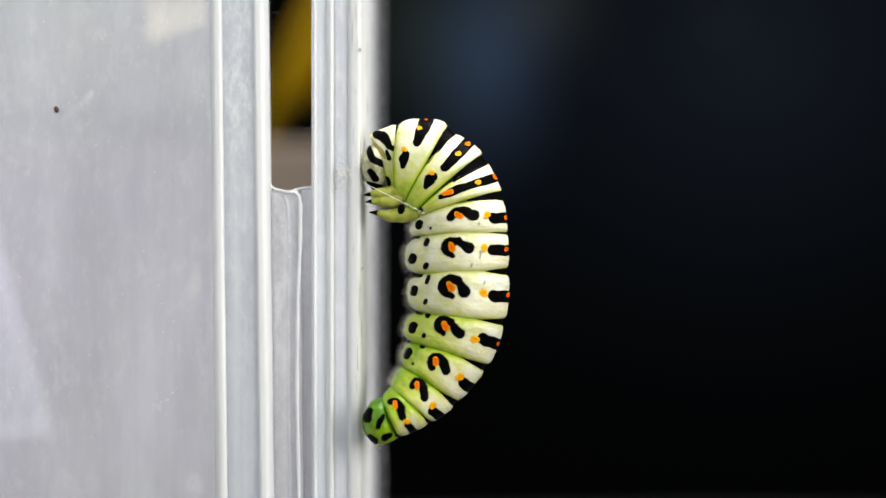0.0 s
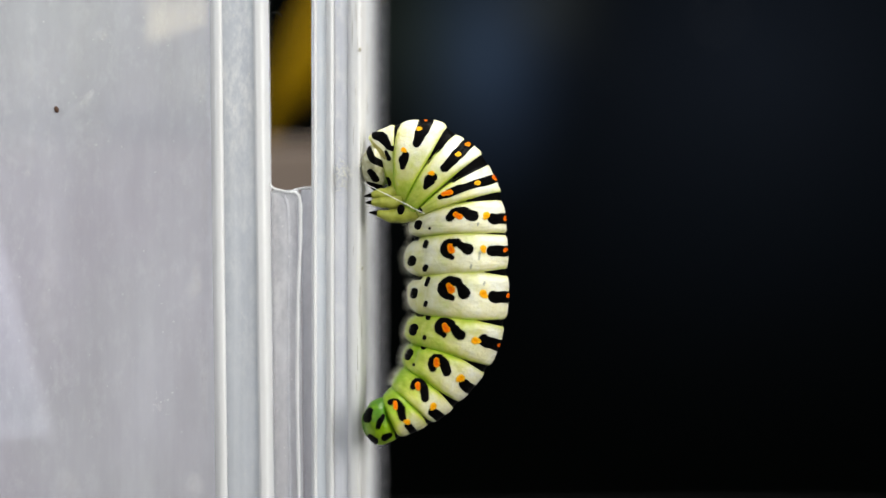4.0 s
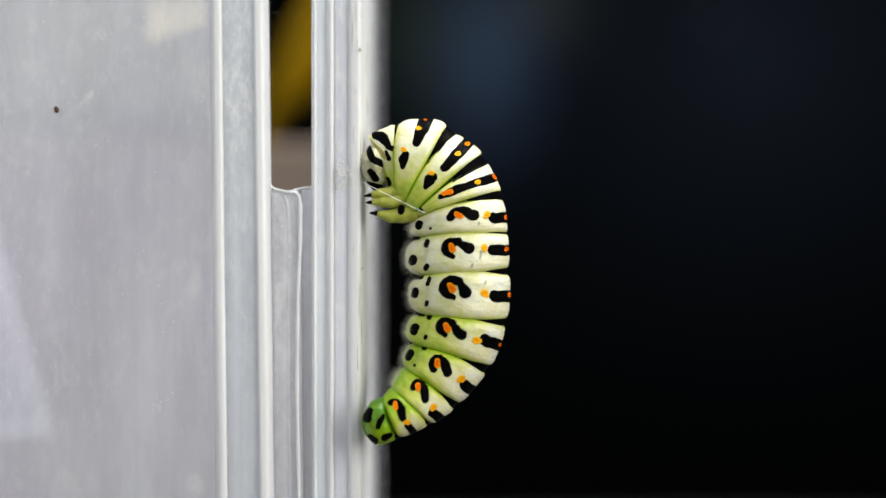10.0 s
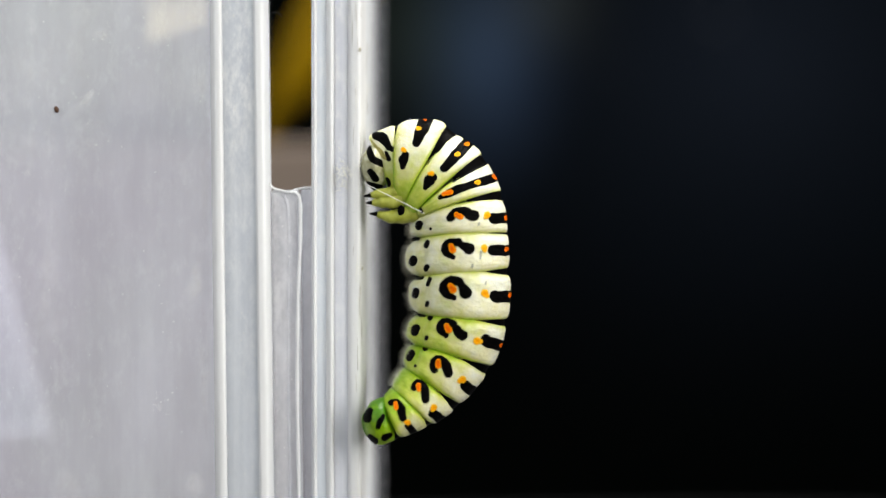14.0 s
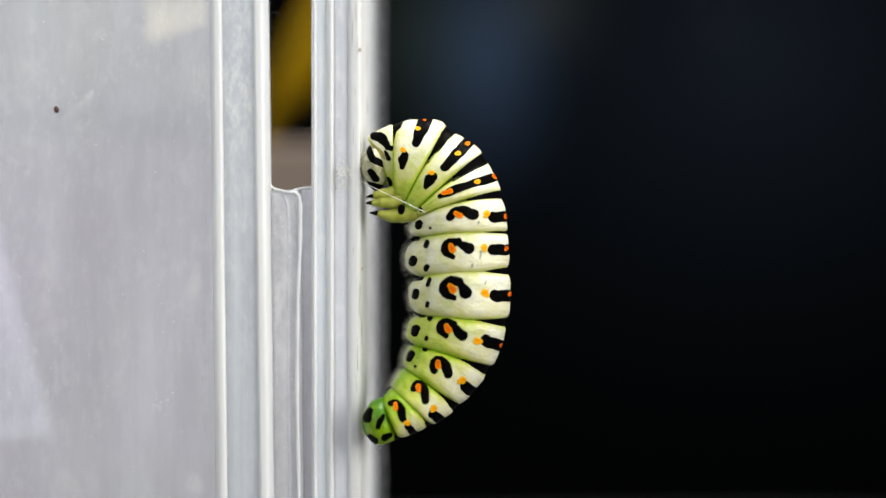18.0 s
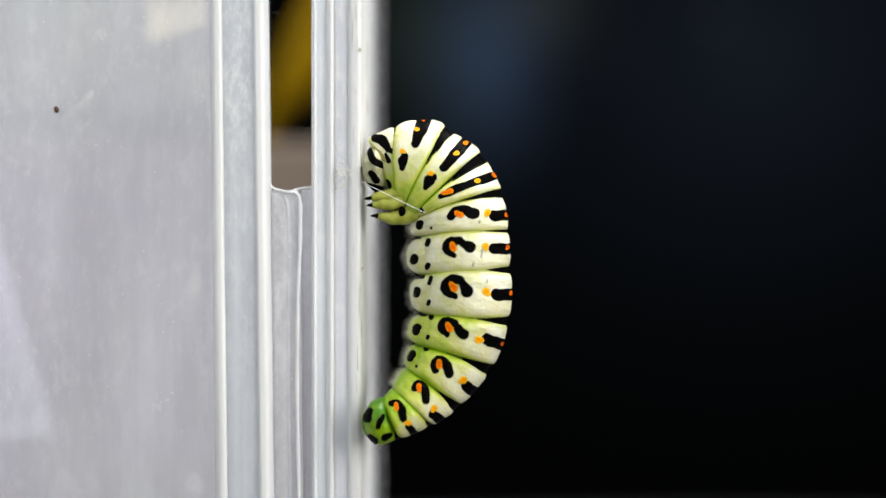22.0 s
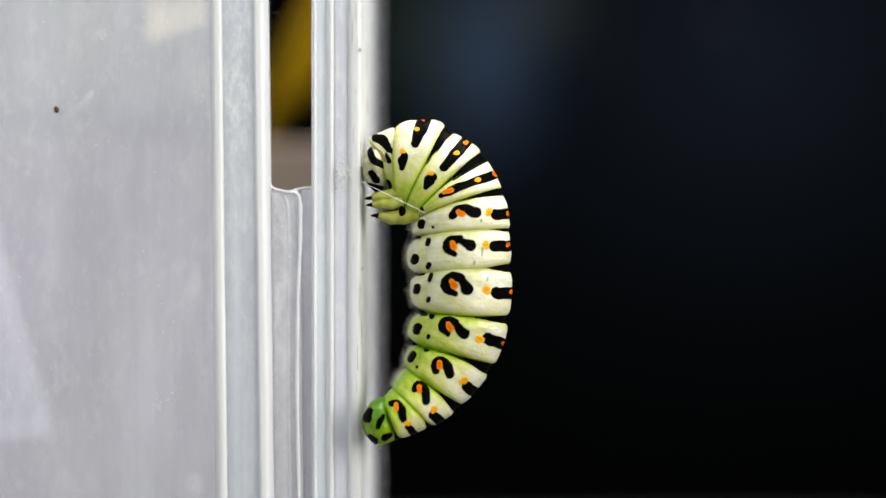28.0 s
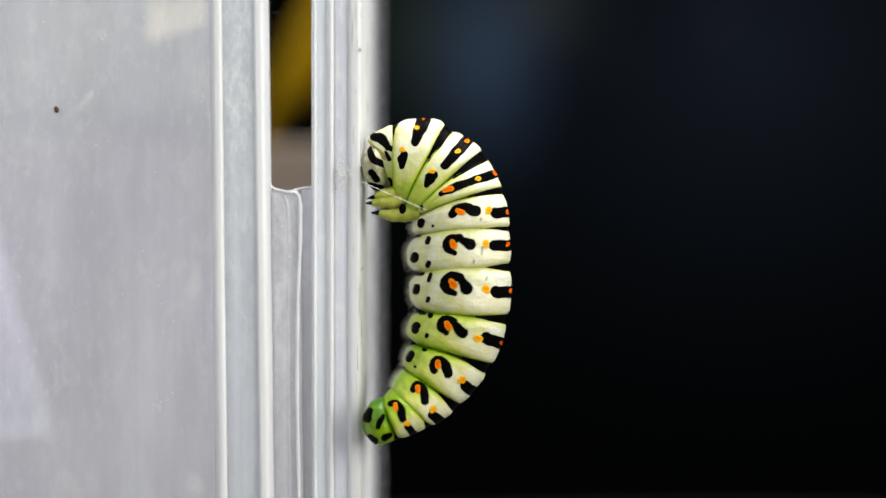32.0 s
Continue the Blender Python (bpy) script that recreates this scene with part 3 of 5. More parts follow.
def caterpillar():
    body = thing("caterpillar", at(650, 745), "plump cream and green swallowtail caterpillar, black-banded with orange dots, curled upright", "caterpillar")
    R = {}
    R["head"] = Ring("head", [(669, 337), (665, 338), (660, 336)], [(668, 252), (664, 250), (659, 253)], (36, 36), 22, 21, (0.27, 0.40), 2.0, 0.9)
    R["prothorax"] = Ring("prothorax", [(690, 345), (676, 290), (654, 240)], [(702, 350), (699, 288), (701, 222)], (24, 38), 0, 3, (0.05, 0.52))
    R["mesothorax"] = Ring("mesothorax", [(700, 362), (699, 290), (706, 222)], [(714, 372), (747, 300), (792, 225)], (46, 60), 0, 13, (0.02, 0.50))
    R["metathorax"] = Ring("metathorax", [(712, 374), (750, 303), (804, 238)], [(724, 390), (784, 328), (853, 273)], (62, 72), 2, 5, (0.02, 0.52))
    R["segment_front"] = Ring("segment", [(728, 388), (787, 334), (863, 289)], [(742, 388), (808, 360), (887, 338)], (74, 80), 0, 2, (0.02, 0.42))
    rows = (("a2", [(744, 384), (808, 364), (888, 354)], [(742, 419), (815, 413), (896, 411)], (80, 84), 18, 4, (0.02, 0.15)),
            ("a3", [(744, 418), (815, 413), (896, 416)], [(742, 486), (818, 480), (897, 474)], (84, 88), 26, 4, (0.02, 0.16)),
            ("a4", [(744, 485), (818, 479), (899, 489)], [(746, 554), (818, 558), (894, 562)], (88, 88), 24, 4, (0.02, 0.19)),
            ("a5", [(746, 552), (818, 560), (890, 577)], [(730, 606), (800, 621), (866, 643)], (88, 84), 22, 4, (0.04, 0.46)),
            ("a6", [(730, 606), (795, 622), (855, 656)], [(716, 650), (765, 675), (812, 708)], (84, 74), 12, 4, (0.02, 0.52)),
            ("a7", [(714, 648), (762, 677), (802, 717)], [(692, 686), (735, 716), (766, 745)], (72, 62), 6, 4, (0.05, 0.54)),
            ("a8", [(694, 684), (732, 715), (758, 748)], [(676, 706), (695, 743), (708, 771)], (60, 48), 3, 4, (0.16, 0.72)))
    for key, f, r, half, belly, back, tint in rows:
        R[key] = Ring("segment", f, r, half, belly, back, tint, deep={"a6": (0, -12), "a7": (-12, -32), "a8": (-32, -50)}.get(key, 0))
    R["tail"] = Ring("tail", [(684, 702), (696, 742), (706, 774)], [(646, 716), (643, 750), (656, 792)], (46, 30), 2, 3, (0.74, 1.0), 2.6, 0.5, deep=(-50, -60), taper=0.45)
    parts = {key: segment(ring, body) for key, ring in R.items()}
    parts["head"].data.materials[0] = HEAD
    tagged(parts["head"], "olive-grey head with black bands")
    tagged(parts["tail"], "bright green tail end with black spots")
    order = list(R)
    for k0, k1 in zip(order[1:-1], order[2:]):
        front = k0 in ("mesothorax", "metathorax", "segment_front")
        membrane(R[k0], R[k1], parts[k0], 0.99 if front else 0.96, 0.09 if front else 0.16)

    def spot(key, nodes, mat=BLACK, name="black_spot", lift=3.0e-5):
        stroke(name, R[key], parts[key], nodes, mat, lift)

    def dot(key, a, b, r, mat=YELLOW):
        w = (a * 0.7 + b) % 3.1
        h = r * 0.35
        stroke("orange_dot", R[key], parts[key], [(a - h * math.cos(w), b - h * math.sin(w), r * 0.78), (a, b, r * 0.7), (a + h * math.cos(w), b + h * math.sin(w), r * 0.5)], mat, 4.6e-5)
    # head
    spot("head", [(653, 262, 4), (656, 278, 6), (668, 287, 6), (680, 292, 5)], name="black_band")
    spot("head", [(661, 254, 2), (676, 267, 4), (686, 286, 3)], name="black_band")
    spot("head", [(655, 304, 5), (665, 316, 6)], name="black_band")
    spot("head", [(652, 325, 4), (660, 330, 6), (672, 332, 5)])
    stroke("olive_fold", R["prothorax"], parts["prothorax"], [(657, 247, 2), (664, 258, 3.5), (674, 267, 4), (682, 278, 3)], OLIVE, label="olive-brown fold behind the head")
    # thorax
    spot("prothorax", [(667, 239, 7), (681, 243, 9), (689, 260, 5)], name="black_band")
    spot("prothorax", [(695, 263, 4)])
    spot("prothorax", [(684, 268, 2), (689, 280, 4)])
    spot("prothorax", [(684, 318, 5), (687, 324, 5)])
    spot("prothorax", [(692, 333, 4), (691, 343, 4)])
    spot("mesothorax", [(764, 188, 15), (748, 228, 11), (738, 252, 7)], name="black_band")
    dot("mesothorax", 743, 227, 4.2)
    dot("mesothorax", 754, 211, 3, RED)
    spot("mesothorax", [(718, 273, 6), (715, 282, 8.5), (713, 294, 4.5)])
    dot("mesothorax", 716, 265, 5.2)
    spot("metathorax", [(803, 228, 2.5), (789, 246, 4), (776, 263, 4.5), (768, 270, 2.5), (757, 287, 2.5)], name="black_band")
    spot("metathorax", [(842, 238, 10), (808, 275, 9.5), (787, 297, 7)], name="black_band")
    dot("metathorax", 827, 255, 4.2, ORANGE)
    dot("metathorax", 810, 273, 5)
    spot("metathorax", [(767, 313, 7), (760, 318, 10), (754, 331, 4)])
    dot("metathorax", 763, 306, 5.2)
    spot("segment_front", [(868, 286, 2), (846, 296, 3), (824, 308, 2.5), (803, 321, 1.5)], name="black_band")
    spot("segment_front", [(905, 305, 8), (858, 320, 7.5), (826, 330, 6), (800, 340, 8), (780, 349, 4)], name="black_band")
    dot("segment_front", 877, 314, 5, RED)
    dot("segment_front", 845, 323, 5)
    stroke("orange_dot", R["segment_front"], parts["segment_front"], [(786, 343, 3.5), (798, 340, 4.5)], ORANGE, 4.6e-5)
    spot("segment_front", [(744, 369, 3), (746, 373, 3)])
    # hooks, back bars and belly spots of the middle segments
    hook(R["a2"], parts["a2"], [(797, 385, 5), (803, 376, 6), (820, 373, 6), (838, 381, 8)], [(808, 379, 5), (815, 383, 6)])
    hook(R["a3"], parts["a3"], [(801, 453, 3), (789, 446, 6), (786, 437, 6), (795, 427, 6), (811, 427, 5.5)], [(798, 433, 5), (801, 440, 7)])
    spot("a3", [(818, 433, 6.5), (829, 439, 10)], name="lobe_spot")
    hook(R["a4"], parts["a4"], [(800, 525, 3.5), (787, 519, 6), (781, 508, 7), (786, 498, 7), (797, 492, 6.5), (811, 498, 6)], [(795, 503, 5.5), (799, 510, 8)])
    spot("a4", [(816, 505, 7.5), (821, 516, 11)], name="lobe_spot")
    hook(R["a5"], parts["a5"], [(784, 590, 3.5), (776, 581, 6), (775, 571, 6), (786, 565, 6), (797, 571, 6)], [(786, 573, 5), (790, 580, 7)])
    spot("a5", [(804, 580, 7.5), (813, 590, 9.5)], name="lobe_spot")
    hook(R["a6"], parts["a6"], [(764, 650, 5), (762, 637, 6), (775, 629, 6), (785, 641, 7), (789, 656, 6)], [(771, 636, 5), (772, 643, 6)])
    hook(R["a7"], parts["a7"], [(730, 684, 4), (733, 674, 5), (744, 674, 5), (750, 688, 6), (751, 704, 5)], [(738, 680, 5), (739, 687, 4)])
    hook(R["a8"], parts["a8"], [(691, 711, 4), (701, 709, 4), (710, 724, 6), (712, 738, 5)], [(699, 713, 4), (700, 721, 4)])
    for key, bar, (da, db, dr) in (("a2", [(874, 386, 9), (906, 386, 9)], (861, 382, 6)), ("a3", [(872, 443, 9), (906, 443, 9)], (857, 440, 6)),
                                   ("a4", [(874, 524, 10), (908, 526, 10)], (857, 520, 7)), ("a5", [(855, 600, 10), (893, 615, 10)], (842, 601, 7)),
                                   ("a6", [(820, 678, 9), (845, 694, 10)], (812, 668, 7)), ("a7", [(766, 728, 8), (788, 746, 9)], (765, 719, 6)),
                                   ("a8", [(722, 753, 6), (735, 768, 6)], (719, 746, 5))):
        spot(key, bar, name="back_bar")
        dot(key, da, db, dr * 1.15)
    for a, b, key in ((895, 386, "a2"), (895, 442, "a3"), (899, 523, "a4"), (883, 610, "a5")):
        dot(key, a, b, 4, RED)
    for key, a, b, r, stretch in (("a2", 742, 398, 6, 2), ("a2", 762, 404, 2, 0), ("a3", 730, 458, 7, 2), ("a3", 755, 429, 4, 3), ("a3", 754, 471, 4, 2),
                                  ("a4", 733, 515, 6, 3), ("a4", 757, 495, 3, 5), ("a4", 753, 534, 3, 2), ("a5", 731, 580, 7, 3), ("a5", 757, 558, 4, 1),
                                  ("a5", 750, 594, 3, 1), ("a6", 722, 626, 6, 4), ("a6", 748, 612, 4, 1), ("a6", 731, 644, 2, 0)):
        spot(key, [(a + stretch * 0.4, b - stretch - 0.1, r), (a - stretch * 0.4, b + stretch + 0.1, r)])
    spot("a4", [(734, 488, 4), (744, 487, 4)])
    spot("a3", [(735, 420, 3), (741, 420, 2)])
    spot("a5", [(739, 553, 3), (746, 554, 3)])
    spot("tail", [(678, 736, 3), (673, 746, 5), (669, 756, 4)])
    spot("tail", [(655, 727, 5), (650, 740, 8)])
    spot("tail", [(681, 775, 6), (690, 770, 4)])
    spot("tail", [(655, 774, 5), (663, 781, 6)])
    for i, key in enumerate(("a2", "a3", "a4", "a5", "a6", "a7")):
        fuzz(R[key], parts[key], 300, 10 + i, (0.86, 1.0), (5, 17))
    fuzz(R["metathorax"], parts["metathorax"], 30, 30, (0.9, 1.0), (5, 10))
    # the six jointed true legs
    for key, line, claw in (("prothorax", [(702, 338, 12), (686, 341, 10), (670, 342, 9), (656, 344, 5)], [(659, 343.5, 4.5), (651, 344.5, 3), (643, 345.5, 0.8)]),
                            ("mesothorax", [(712, 352, 14), (694, 356, 12), (674, 356, 10), (658, 357, 5)], [(661, 357, 4.5), (654, 357, 3), (647, 357.5, 0.8)]),
                            ("metathorax", [(738, 374, 18), (712, 380, 14), (690, 382, 11), (668, 377, 5)], [(670, 377, 5), (663, 376.5, 3.5), (654, 376, 1)])):
        for y in (-1, 1):
            off = -parts[key].location - body.location
            fine = refined(np.array(line, float), 6).tolist()
            pts = [at(a, b, y * 0.0012) + off for a, b, r in fine]
            radii = [r * UNIT * (1 + 0.035 * math.sin(1.15 * i + 0.6)) for i, (a, b, r) in enumerate(fine)]
            part("leg", tube(pts, radii, 16), LEGS, parts[key], "yellow-green jointed leg")
            part("claw", tube([at(a, b, y * 0.0012) + off for a, b, r in claw], [r * UNIT for a, b, r in claw]), BLACK, parts[key], "small black claw")
    for y in (-1, 1):
        bm = bmesh.new()
        bmesh.ops.create_icosphere(bm, subdivisions=3, radius=1.0)
        c = at(710, 371, y * 0.00185) - parts["metathorax"].location - body.location
        for v in bm.verts:
            v.co = c + Vector((v.co.x * 6.5, v.co.y * 4, v.co.z * 9.5)) * UNIT
        part("black_spot", smooth(bm), BLACK, parts["metathorax"])
    for a, b, key in ((848, 396, "a2"), (851, 447, "a3"), (850, 455, "a3"), (858, 500, "a4"), (835, 470, "a3")):
        spot(key, [(a, b - 2, 1.6), (a - 1, b + 2, 1.2)], GREY, "grey_mark", 1.2e-5)
    return body, parts


# ---- background things ----
def background():
    card = thing("cardboard_sheet", (0, 0.12, LOW), "grey-brown cardboard sheet standing behind the container", "cardboard")
    top = at(0, 253, 0.12).z - LOW
    part("sheet", block(at(-900, 0, 0.12).x, at(640, 0, 0.12).x, 0.0, 0.004, 0.0, top, 0.001), CARD, card)
    line = [(730, -230), (660, -110), (612, -30), (579, 32), (550, 88), (526, 130), (504, 164), (479, 194), (452, 236), (440, 420)]
    wide = [34, 42, 44, 44, 43, 38, 28, 15, 6, 3]
    leaf = thing("leaf", at(450, 420, 0.19), "broad yellowed leaf blade standing behind the container", "leaf")
    o = leaf.location
    low = Vector((at(440, 0, 0.19).x, 0.19, LOW))
    rows = []
    for (a, b), w in zip(line, wide):
        c = at(a, b, 0.19) - o
        side = Vector((0.88, 0.1, -0.46))
        k = w * UNIT * (1 + 0.19 / FAR)
        rows.append([c + side * (k * x) + Vector((0, -0.004 * (1 - abs(x)) * w / 50, 0)) for x in (-1, -0.5, 0, 0.5, 1)])
    bm = grid_mesh(rows)
    part("blade", bm, LEAF, leaf)
    # added pale backing that brightens the view through the upper frosted wall
    pale = thing("pale_backing", at(330, 420, 0.150), "broad grey-green pale backing added behind the container", "leaf")
    c = pale.location
    rows = []
    for b, w in ((-330, 120), (-250, 230), (-150, 310), (-50, 345), (40, 355), (110, 355), (160, 345), (188, 320), (202, 270)):
        rows.append([at(72 + w * x + 14 * math.sin(b * 0.01), b + 6 * x * x, 0.150 + 0.004 * x * x) - c for x in (-1, -0.6, -0.2, 0, 0.2, 0.6, 1)])
    part("blade", grid_mesh(rows), BACKING, pale)
    part("stalk", tube([at(130, 198, 0.151) - c, at(300, 420, 0.151) - c, Vector((at(310, 0, 0.151).x, 0.151, LOW)) - c], [0.0008, 0.001, 0.001]), BACKING, pale)
    part("stalk", tube([at(470, 225, 0.1905) - o, at(450, 420, 0.1905) - o, low - o], [0.0008, 0.001, 0.001]), LEAF, leaf)


def inside():
    """Sheets added for the pale patches that show dimly through the frosted wall."""
    strip = thing("cream_strip", at(305, -300, 0.041), "cream strip added hanging from the container's upper wall", "paper")
    o = strip.location
    o.z = HIGH - 0.0013
    low = at(0, 60, 0.041).z - o.z
    x0, x1 = at(262, 0, 0.041).x - o.x, at(362, 0, 0.041).x - o.x
    rows = [[Vector((x, 0.0006 * math.sin(9 * k + 300 * x), low * k + (0.001 * math.sin(400 * x) if k == 1 else 0))) for x in np.linspace(x0, x1, 9)] for k in np.linspace(0, 1, 15)]
    bm = grid_mesh(rows)
    bmesh.ops.solidify(bm, geom=bm.faces, thickness=0.0003)
    part("leaflet", bm, CREAM, strip)
    # added white sheet standing in for the slanting pale patch
    slip = thing("pale_sheet", at(0, 600, DEEP - 0.003), "white slanting sheet added on the container's back wall", "paper")
    o = slip.location
    corners = [[(-420, 470), (-10, 395)], [(-300, 790), (92, 768)]]
    rows = []
    for v in np.linspace(0, 1, 15):
        row = []
        for u in np.linspace(0, 1, 15):
            (a0, b0), (a1, b1), (a2, b2), (a3, b3) = (*corners[0], *corners[1])
            a = (a0 * (1 - u) + a1 * u) * (1 - v) + (a2 * (1 - u) + a3 * u) * v
            b = (b0 * (1 - u) + b1 * u) * (1 - v) + (b2 * (1 - u) + b3 * u) * v
            row.append(at(a, b, DEEP - 0.003 + 0.0006 * math.sin(5 * u + 3 * v)) - o)
        rows.append(row)
    bm = grid_mesh(rows)
    bmesh.ops.solidify(bm, geom=bm.faces, thickness=0.0002)
    part("sheet", bm, WHITE, slip)


def crest(a):
    """How far behind the caterpillar's plane the lid's rounded rim lies at a."""
    s = (1 - math.sqrt(1 + 0.8 * (0.2 - (a - 625.6) / 19.6))) / 0.4
    return 0.0020 - 0.0026 * (1 - abs(s) ** 4) ** 1.25


def small_things():
    rnd = random.Random(5)
    speck = thing("dirt_speck", at(100, 194, -0.0003), "tiny dark brown crumb stuck to the plastic wall", "speck")
    bm = bmesh.new()
    bmesh.ops.create_icosphere(bm, subdivisions=2, radius=1.0)
    for v in bm.verts:
        v.co = Vector((v.co.x * 4.2, v.co.y * 3, v.co.z * 6.5)) * UNIT * (1 + 0.25 * noise.noise(v.co * 2))
        v.co = Matrix.Rotation(radians(-25), 3, "Y") @ v.co
    part("crumb", smooth(bm), DIRT, speck)
    for a, b, d, w, h in ((637, 88, -0.0009, 2.5, 4), (641, 475, -0.0007, 1.6, 4), (100, 0, -0.0003, 0.8, 1.2)):
        bit = thing("dirt_speck", at(a, b, d), "tiny dark grain stuck to the plastic rim", "speck")
        bm = bmesh.new()
        bmesh.ops.create_icosphere(bm, subdivisions=2, radius=1.0)
        for v in bm.verts:
            v.co = Vector((v.co.x * w, v.co.y * 1.5, v.co.z * h)) * UNIT * (1 + 0.3 * noise.noise(v.co * 2 + Vector((a, b, 0))))
        part("crumb", smooth(bm), GRIT, bit)
    # small flecks that put two faint background glints into the scene
    for a, b, r in ((1272, 33, 7), (1088, 122, 4)):
        lint = thing("lint", at(a, b, 0.442), "small pale fleck in place of a faint background glint", "lint", "lint on the cloth")
        bm = bmesh.new()
        bmesh.ops.create_icosphere(bm, subdivisions=2, radius=1.0)
        for v in bm.verts:
            v.co = Vector((v.co.x, v.co.y * 0.6, v.co.z)) * r * UNIT * 3.9 * (1 + 0.3 * noise.noise(v.co * 2))
        part("glint_fleck", smooth(bm), GLINT_FIBRE, lint)
    hair = thing("fine_fibre", at(476, 30, 0.0003), "fine curled pale fibre caught on the rim of the opening", "fibre")
    o = hair.location
    part("strand", tube([at(476 + 11 * (1 - math.cos(k * 0.33)), 33 - 11 * math.sin(k * 0.33), 0.0003) - o for k in range(10)], [0.32 * UNIT] * 10, 5), GLINT_FIBRE, hair)
    thread = thing("silk_thread", at(640, 322, -0.0012), "fine white silk thread that girdles the caterpillar", "silk")
    o = thread.location
    part("strand", tube([at(640, 322, -0.0012) - o, at(668, 336, -0.0026) - o, at(700, 352, -0.0034) - o, at(728, 366, -0.0038) - o, at(752, 378, -0.0041) - o],
                        [0.5 * UNIT] * 5, 6), SILK, thread)
    bm = bmesh.new()
    for _ in range(85):
        a, b = rnd.gauss(606, 8), rnd.gauss(308, 16)
        w = rnd.gauss(0.7, 1.2)
        l = rnd.uniform(3, 14)
        p, q = at(a, b, -0.0009), at(a + l * math.cos(w), b + l * math.sin(w), -0.0009)
        tube([p, (p + q) / 2 + Vector((0, -0.0001, 0.00005)), q], [0.4 * UNIT] * 3, 4, bm)
    tagged(part("silk_web", bm, SILK), "thin patch of spun silk on the lid rim", "silk", kind="stuff")
    bm = bmesh.new()
    spots = ((180, 62, 9), (150, 178, 16), (165, 235, 22), (350, 150, 14), (345, 500, 30), (90, 440, 40), (85, 570, 25), (285, 715, 12), (48, 306, 3), (60, 250, 30), (200, 450, 90))
    for _ in range(220):
        c = rnd.choice(spots)
        a, b = (rnd.uniform(0, 370), rnd.uniform(0, 880)) if rnd.random() < 0.25 else (rnd.gauss(c[0], c[2]), rnd.gauss(c[1], c[2] * 1.3))
        if not -40 < a < 372:
            continue
        r = rnd.choice((0.35, 0.45, 0.6, 0.9)) * UNIT
        bmesh.ops.create_icosphere(bm, subdivisions=1, radius=r, matrix=Matrix.Translation(at(a, b, -0.0002)) @ Matrix.Diagonal((1, 0.3, rnd.uniform(0.7, 1.6), 1)))
    # more of it on the flange and on the ribs of the lid
    for _ in range(340):
        a = rnd.choice((rnd.gauss(407, 3), rnd.gauss(410, 6), rnd.uniform(404, 454), rnd.uniform(404, 454), rnd.uniform(594, 612), rnd.gauss(640, 6), rnd.uniform(482, 524)))
        b = rnd.uniform(345, 880) if 480 < a < 526 else rnd.uniform(0, 880)
        r = rnd.choice((0.4, 0.5, 0.7, 1.0)) * UNIT
        bmesh.ops.create_icosphere(bm, subdivisions=1, radius=r, matrix=Matrix.Translation(at(a, b, -0.0004 if a < 460 else 0.0003 if a < 540 else -0.0003 if a < 620 else -0.0006)) @ Matrix.Diagonal((1, 0.3, rnd.uniform(0.8, 2.2), 1)))
    tagged(part("dust", smooth(bm), DUST), "fine pale dust on the plastic wall", "dust", kind="stuff")
    # greasy finger smudges on the frosted wall: thin films, some thicker round their edge
    for a, b, ra, rb, lean, ring, thick in ((168, 238, 30, 26, 0.3, 0.75, 0.62), (150, 180, 9, 28, 0.6, 0.0, 0.85), (182, 62, 14, 11, 0.2, 0.0, 0.95), (150, 215, 44, 40, 0.0, 0.5, 0.30),
                                            (352, 150, 16, 46, 0.0, 0.0, 0.55), (346, 500, 16, 40, 0.1, 0.0, 0.70), (84, 560, 34, 60, 0.2, 0.0, 0.35), (45, 250, 60, 46, 0.0, 0.0, 0.32),
                                            (140, 60, 50, 90, 0.1, 0.0, 0.28), (90, 470, 22, 90, 0.1, 0.0, 0.35), (120, 860, 30, 30, 0.0, 0.0, 0.5), (345, 860, 26, 22, 0.0, 0.0, 0.6),
                                            (285, 720, 10, 9, 0.0, 0.0, 0.75), (60, 120, 60, 60, 0.0, 0.0, 0.25), (362, 300, 12, 120, 0.0, 0.0, 0.5), (362, 660, 10, 130, 0.0, 0.0, 0.4)):
        bm = bmesh.new()
        film = bm.verts.layers.float.new("film")
        rows = []
        for i in range(9):
            row = []
            for j in range(28):
                s, w = i / 8, math.tau * j / 28
                x, y = ra * s * math.cos(w) * (1 + 0.12 * math.sin(3 * w + a)), rb * s * math.sin(w) * (1 + 0.12 * math.sin(2 * w + b))
                v = bm.verts.new(at(min(a + x * math.cos(lean) - y * math.sin(lean), 374), b + x * math.sin(lean) + y * math.cos(lean), -0.00021))
                edge = max(0.0, 1 - s * s)
                v[film] = thick * ((1 - ring) * edge + ring * math.exp(-((s - 0.74) / 0.13) ** 2) * (0.6 + 0.4 * math.sin(w + a)))
                row.append(v)
            rows.append(row)
        for r0, r1 in zip(rows, rows[1:]):
            for j in range(28):
                bm.faces.new((r0[j], r0[(j + 1) % 28], r1[(j + 1) % 28], r1[j]))
        tagged(part("smudge", smooth(bm), FILM), "ring-shaped pale greasy smudge on the frosted wall" if ring else "faint pale greasy smudge on the frosted wall", "smudge", "smudges on the wall")
